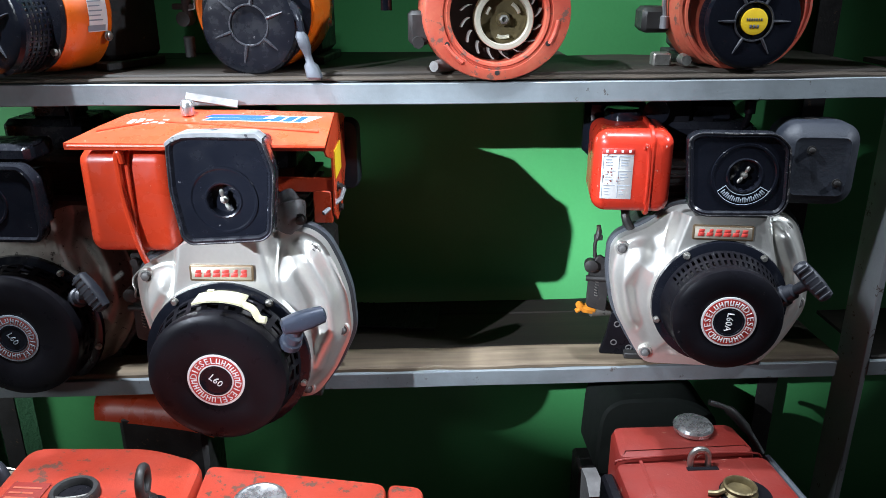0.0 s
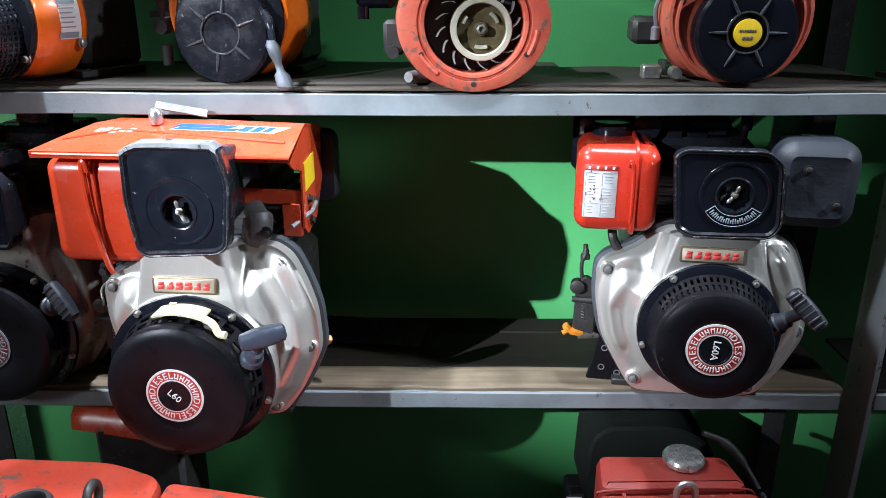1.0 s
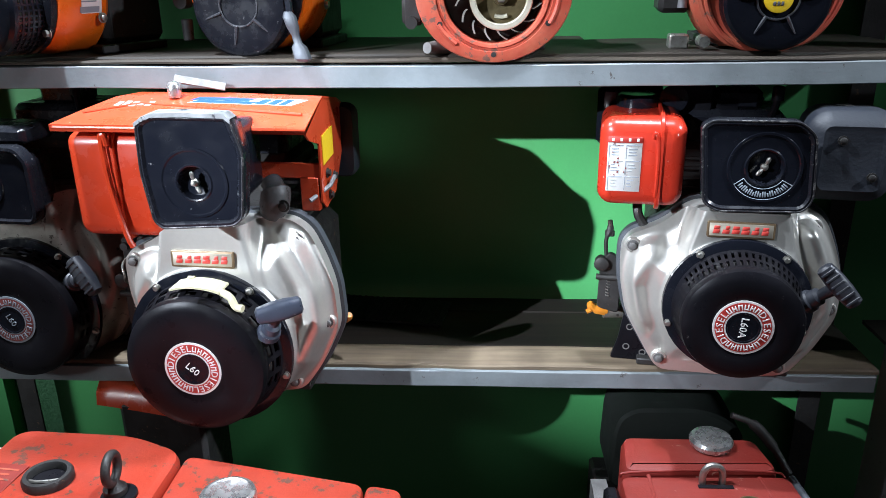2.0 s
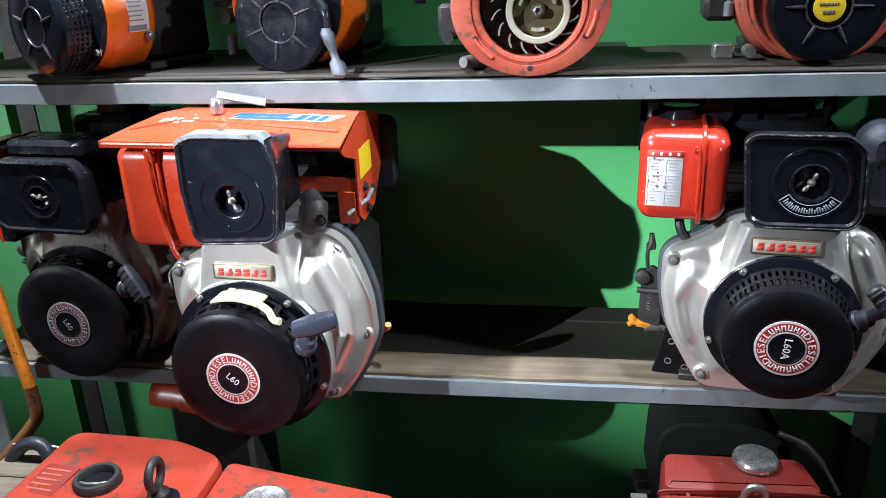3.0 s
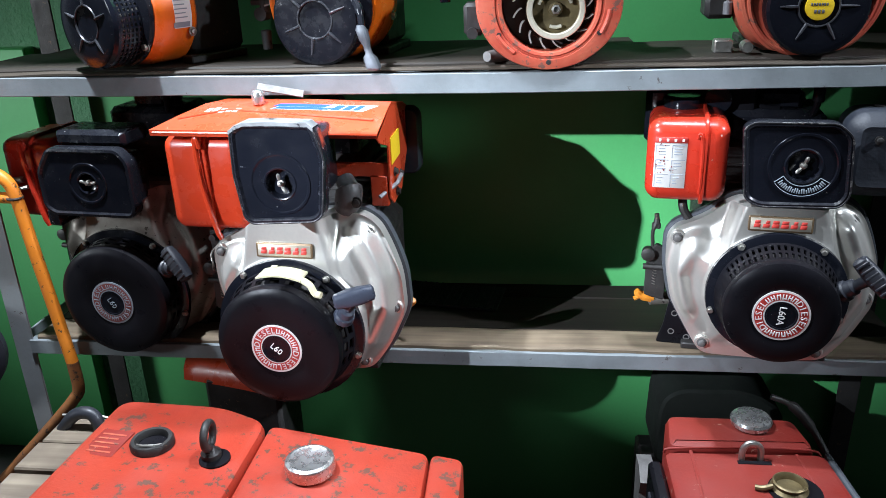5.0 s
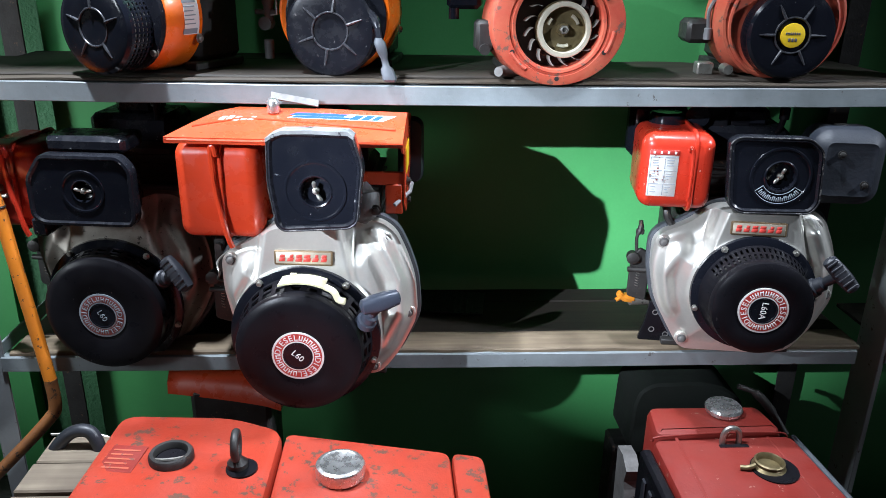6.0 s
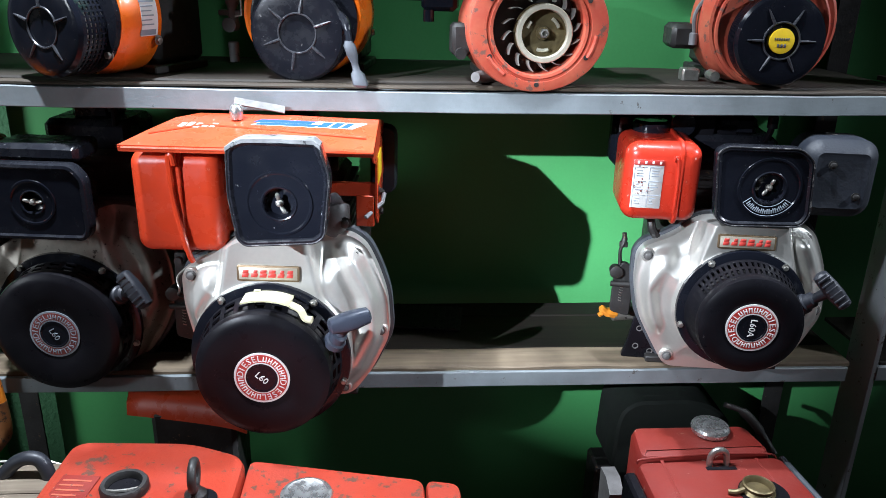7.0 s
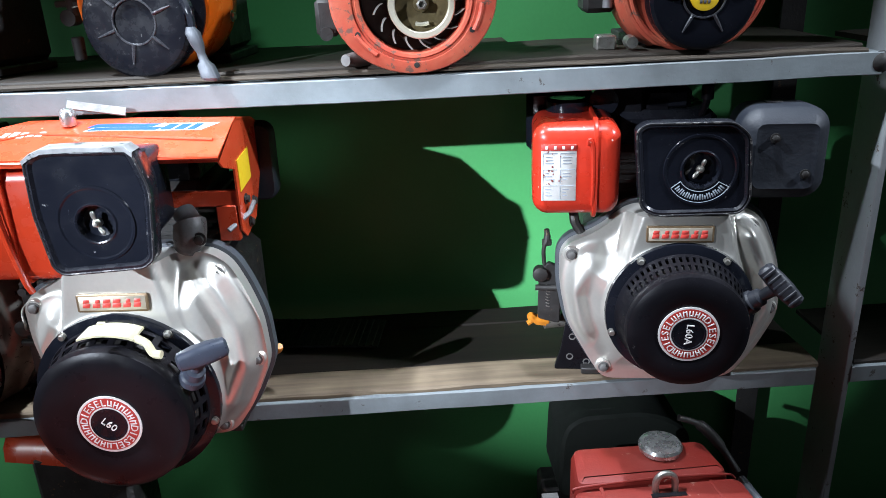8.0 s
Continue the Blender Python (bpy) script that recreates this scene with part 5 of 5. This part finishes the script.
# ---- big red engines under the shelf ----
def sheet(outline, z_top, z_low, edge=0.014, slope=(0.0, 0.0), origin=(0.0, 0.0)):
    """Sheet-metal bonnet from a plan outline, with a rolled upper edge; slope: fall per metre in x and y."""
    bm = bmesh.new()
    rings = []
    for d, dz in ((0.0, None), (0.0, -edge), (edge * 0.3, -edge * 0.3), (edge, 0.0)):
        ring = []
        for x, y in inset(outline, d):
            z = z_top + slope[0] * (x - origin[0]) + slope[1] * (y - origin[1])
            ring.append((x, y, z_low if dz is None else z + dz))
        rings.append(ring)
    return loft(bm, rings)


big = thing("horizontal_diesel_engine", pose(0, 0, 0), "large old engine under scratched red sheet bonnets", "engine", "large engines under the shelf")
left_plan = rounded([(-0.662, 0.74), (-0.352, 0.74), (-0.3470, 1.176), (-0.448, 1.218), (-0.646, 1.220)], 0.034, 5)
right_plan = rounded([(-0.346, 0.74), (-0.040, 0.74), (-0.048, 1.134), (-0.3435, 1.176)], 0.020, 5)
end_plan = rounded([(-0.0372, 0.74), (0.020, 0.74), (0.012, 1.128), (-0.0455, 1.133)], 0.018, 5)
bon = part("water_hopper", sheet(left_plan, 0.684, 0.36, 0.013, (-0.03, -0.02), (-0.65, 1.2)), OLD_RED, big, "scratched red hopper cover")
tnk = part("fuel_tank", sheet(right_plan, 0.668, 0.36, 0.009, (-0.06, -0.01), (-0.34, 1.17)), OLD_RED, big, "scratched red fuel tank")
part("tank_end", sheet(end_plan, 0.651, 0.36, 0.008, (-0.10, 0.0), (-0.04, 1.13)), OLD_RED, big)
part("crankcase", merge(block(-0.60, -0.02, 0.76, 1.10, 0.10, 0.37, 0.03), block(-0.55, -0.45, 0.70, 1.14, 0.0, 0.12, 0.01)), IRON, big, "oily dark engine block")
part("skid", merge(block(-0.62, -0.56, 0.60, 1.20, 0.0, 0.06, 0.006), block(-0.10, -0.04, 0.60, 1.20, 0.0, 0.105, 0.006)), IRON, big)
ZT = 0.6815
rim = part("filler_ring", lathe_z([(0.036, ZT - 0.012), (0.037, ZT + 0.010), (0.034, ZT + 0.015), (0.028, ZT + 0.015), (0.026, ZT + 0.010), (0.026, ZT - 0.02)], -0.520, 1.082, 36, caps=(False, False)), IRON, bon, "worn black filler ring without its cap")
part("filler_hole", lathe_z([(0.0262, ZT + 0.004), (0.0258, ZT + 0.003), (0.0255, ZT + 0.0025), (0.002, ZT + 0.002)], -0.520, 1.082, 30, caps=(False, True)), BLACK_PLAIN, rim)
part("filler_strainer", tube([(-0.545, 1.073, ZT + 0.006), (-0.530, 1.068, ZT + 0.008), (-0.512, 1.070, ZT + 0.008), (-0.497, 1.078, ZT + 0.006)], 0.003, 7), STEEL, rim)
eye = part("lifting_eye", torus((-0.405, 1.058, ZT + 0.042), 0.0215, 0.0068, "x", 28, 10), IRON, bon, "black forged lifting eye")
eye.data.transform(Matrix.Translation((-0.405, 1.058, 0)) @ pose(0, 0, 0, 0, 0, 4) @ Matrix.Translation((0.405, -1.058, 0)))
part("eye_collar", lathe_z([(0.017, ZT - 0.004), (0.017, ZT + 0.010), (0.010, ZT + 0.016), (0.007, ZT + 0.024)], -0.405, 1.058, 20), IRON, eye)
part("eye_slot", lathe_z([(0.026, ZT - 0.006), (0.026, ZT + 0.0012), (0.002, ZT + 0.0014)], -0.398, 1.054, 20), BLACK_PLAIN, bon)
part("tank_cap", lathe_z([(0.036, 0.655), (0.036, 0.664), (0.041, 0.666), (0.042, 0.682), (0.040, 0.687), (0.034, 0.689), (0.030, 0.6875), (0.002, 0.687)], -0.236, 1.056, 44), CHROME, tnk, "chromed round fuel cap")
m = Matrix.Translation((-0.600, 1.080, 0.6848)) @ pose(0, 0, 0, 0, 0, -6)
pl = part("rating_plate", moved(block(-0.030, 0.030, -0.036, 0.036, 0.0, 0.0012, 0.0005), m), DUSTY_RED, bon, "painted-over red rating plate")
bm = bmesh.new()
for i in range(5):
    box(bm, -0.024, 0.022 - 0.008 * (i % 2), -0.028 + i * 0.012, -0.024 + i * 0.012, 0.0012, 0.0020, 0.0002)
tagged(part("plate_lines", moved(bm, m), FADED, pl), kind="stuff")
small = thing("horizontal_diesel_engine", pose(0, 0, 0), "dusty red engine bonnet with chrome cap below the shelf", "engine", "large engines under the shelf")
back_plan = rounded([(0.382, 1.284), (0.655, 1.292), (0.640, 1.392), (0.395, 1.392)], 0.022, 5)
front_plan = rounded([(0.372, 0.80), (0.712, 0.80), (0.668, 1.290), (0.374, 1.281)], 0.02, 5)
bk = part("tank", sheet(back_plan, 0.578, 0.36, 0.018), DUSTY_RED, small, "dusty red tank")
fr = part("bonnet", sheet(front_plan, 0.569, 0.36, 0.012, (0.0, 0.02), (0.5, 1.28)), DUSTY_RED, small, "dusty red bonnet")
part("seam", tube(smooth_path([(0.376, 1.283, 0.562), (0.392, 1.283, 0.572), (0.52, 1.287, 0.577), (0.640, 1.291, 0.573), (0.662, 1.291, 0.562)], 5), 0.0024, 8), DUSTY_RED, small)
for x0, x1 in ((0.425, 0.415), (0.615, 0.655)):
    part("crease", tube([(x0, 1.282, 0.5685), (x1, 0.85, 0.560)], 0.0035, 8, flat=0.5), DUSTY_RED, fr)
part("tank_cap", lathe_z([(0.030, 0.572), (0.031, 0.579), (0.037, 0.581), (0.039, 0.590), (0.036, 0.595), (0.028, 0.598), (0.002, 0.599)], 0.552, 1.362, 40), CHROME, small, "chromed round fuel cap")
part("lifting_loop", tube(smooth_path([(0.512, 1.262, 0.560), (0.512, 1.262, 0.588), (0.520, 1.262, 0.602), (0.532, 1.262, 0.604), (0.541, 1.262, 0.598), (0.545, 1.262, 0.585), (0.545, 1.262, 0.560)], 5), 0.006, 9), STEEL, small, "grey steel lifting loop")
part("loop_slot", block(0.503, 0.563, 1.248, 1.258, 0.5665, 0.5700, 0.001), BLACK_PLAIN, fr)
nk = part("filler_neck", lathe_z([(0.031, 0.560), (0.032, 0.569), (0.027, 0.574), (0.029, 0.581), (0.026, 0.583), (0.0235, 0.580), (0.022, 0.5705), (0.002, 0.5700)], 0.574, 1.186, 30), BRASS, small, "open brass filler neck")
part("neck_lug", tube(smooth_path([(0.543, 1.178, 0.578), (0.528, 1.176, 0.574), (0.515, 1.180, 0.572)], 4), 0.005, 8), BRASS, nk)
part("neck_slot", lathe_z([(0.045, 0.5672), (0.045, 0.5690), (0.002, 0.5691)], 0.582, 1.178, 28), BLACK_PLAIN, fr)
bm = block(0.346, 0.371, 0.86, 1.268, 0.30, 0.556, 0.006)
grl = part("side_grille", bm, BLACK_PLAIN, small, "black radiator side grille")
for i in range(9):
    part("slat", block(0.341, 0.347, 0.90 + i * 0.038, 0.918 + i * 0.038, 0.36, 0.52, 0.002), RUBBER, grl)
bm = bmesh.new()
loft(bm, [[(0.345 + d, y, z) for y, z in ((1.40, 0.470), (1.360, 0.474), (1.325, 0.456), (1.335, 0.424), (1.318, 0.385), (1.322, 0.33), (1.392, 0.33))] for d in (0.0, 0.030)])
part("side_bracket", bm, DULL, small, "grey steel bracket")
part("edge_strip", tube([(0.674, 1.292, 0.560), (0.695, 1.06, 0.553), (0.715, 0.82, 0.548)], 0.007, 8), GASKET, small)
part("crankcase", merge(block(0.40, 0.68, 0.86, 1.36, 0.08, 0.37, 0.03), block(0.42, 0.66, 0.80, 1.40, 0.0, 0.09, 0.01)), IRON, small, "oily dark engine block")
bm = tube(smooth_path([(0.600, 1.41, 0.612), (0.640, 1.405, 0.596), (0.675, 1.39, 0.560), (0.700, 1.36, 0.520)], 6), [0.006] * 6 + [0.010] * 7 + [0.007] * 6, 10)
part("guard_fin", bm, IRON, small)

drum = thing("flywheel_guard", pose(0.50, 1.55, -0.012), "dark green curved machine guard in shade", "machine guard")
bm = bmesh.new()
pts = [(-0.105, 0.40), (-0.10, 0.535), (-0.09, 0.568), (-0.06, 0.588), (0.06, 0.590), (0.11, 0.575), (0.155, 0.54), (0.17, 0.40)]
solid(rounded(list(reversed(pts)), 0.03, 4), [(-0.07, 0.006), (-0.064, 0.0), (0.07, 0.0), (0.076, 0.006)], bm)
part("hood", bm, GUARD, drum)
part("stand", block(-0.13, 0.13, -0.04, 0.04, 0.0, 0.402, 0.006), IRON, drum)

fend = thing("engine_hopper", pose(-0.45, 1.455, 0.0), "orange-red pressed fender of an engine behind", "engine part")
bm = bmesh.new()
rings = []
for i in range(9):
    f = i / 8
    x = -0.19 + 0.254 * f
    back = 0.075 * (1 - f) ** 0.7
    drop = 0.012 * max(0, (f - 0.8) / 0.2) ** 2 + 0.01 * (1 - f)
    rings.append([(x, -0.080 + back, 0.585), (x, -0.074 + back, 0.612), (x, -0.050 + back, 0.640 - drop), (x, 0.03 + back, 0.655 - drop), (x, 0.10 + back, 0.650 - drop), (x, 0.10 + back, 0.59), (x, 0.0 + back, 0.575)])
loft(bm, rings)
part("fender", bm, ORANGE_RED, fend)
part("stand", block(-0.14, 0.03, -0.02, 0.12, 0.0, 0.60, 0.01), IRON, fend)

# ---- hand trolley, crate and hose beside the rack ----
tr = thing("hand_trolley", pose(0, 0, 0), "hand trolley of bent orange steel tube, paint worn", "trolley")
path = smooth_path([(-1.02, 1.385, 1.078), (-0.935, 1.384, 1.080), (-0.902, 1.383, 1.070), (-0.885, 1.383, 1.035), (-0.873, 1.382, 0.92), (-0.858, 1.381, 0.78), (-0.846, 1.380, 0.66)], 7)
part("handle_tube", tube(path, 0.0125, 12), TUBE, tr, "bright orange tube")
path = smooth_path([(-0.846, 1.380, 0.665), (-0.846, 1.380, 0.60), (-0.862, 1.380, 0.572), (-0.92, 1.376, 0.51), (-1.03, 1.368, 0.40), (-1.12, 1.36, 0.31)], 7)
# darker orange paints the shade on the tube's lower bend
part("lower_tube", tube(path, 0.0128, 12), paint("shaded_tube", (0.30, 0.11, 0.03), 0.55, 0.1, (0.12, 0.05, 0.025), 0.7, 20, (0.05, 0.03, 0.02), 0.1, 60, 0.08), tr, "orange tube, darkened as shade below the joint")
part("cross_tube", tube([(-1.25, 1.385, 1.030), (-0.890, 1.383, 1.030)], 0.0115, 12), TUBE, tr)
part("joint", torus((-0.887, 1.383, 1.030), 0.0135, 0.003, "z", 18, 6), IRON, tr)
part("far_tube", tube([(-1.25, 1.385, 1.078), (-1.02, 1.385, 1.078)], 0.0125, 12), TUBE, tr)
part("leg", tube([(-1.20, 1.385, 1.03), (-1.20, 1.36, 0.0)], 0.0125, 12), TUBE, tr)
wh = part("wheel", moved(lathe([(0.10, -0.02), (0.115, -0.01), (0.115, 0.01), (0.10, 0.02)], 0, 0, 36), Matrix.Translation((-1.09, 1.33, 0.70)) @ pose(0, 0, 0, 0, 0, 20)), RUBBER, tr, "black rubber wheel")
part("rim", moved(lathe([(0.085, -0.022), (0.080, -0.028), (0.03, -0.024), (0.02, -0.034), (0.002, -0.034)], 0, 0, 30), Matrix.Translation((-1.09, 1.33, 0.70)) @ pose(0, 0, 0, 0, 0, 20)), CLEAR, wh, "pale steel rim")
part("load_box", block(-1.20, -0.935, 1.30, 1.375, 1.13, 1.19, 0.006), ORANGE, tr, "orange sheet bracket")
cr = thing("wooden_crate", pose(-0.78, 1.06, 0.0), "open crate of rough grey boards", "crate")
for i in range(4):
    part("board", block(-0.005, 0.108, -0.16 + i * 0.085, -0.082 + i * 0.085, 0.612 - 0.003 * (i % 2), 0.630 - 0.003 * (i % 2), 0.003), CRATE, cr)
for x in (0.0, 0.075):
    for y in (-0.15, 0.14):
        part("leg", block(x, x + 0.03, y, y + 0.03, 0.0, 0.608, 0.003), CRATE, cr)
hs = smooth_path([(-0.683, 1.19, 0.60), (-0.688, 1.195, 0.635), (-0.705, 1.20, 0.660), (-0.742, 1.20, 0.652), (-0.79, 1.20, 0.590), (-0.83, 1.20, 0.50), (-0.85, 1.20, 0.40)], 7)
lone("hose", tube(hs, 0.012, 12), RUBBER, "thick black rubber hose looped over the crate", "hose")
hs = smooth_path([(-0.64, 1.232, 0.60), (-0.70, 1.242, 0.622), (-0.745, 1.24, 0.628), (-0.79, 1.236, 0.6295)], 6)
lone("wire", tube(hs, 0.0025, 8), STEEL, "thin bare steel wire beside the crate", "wire")
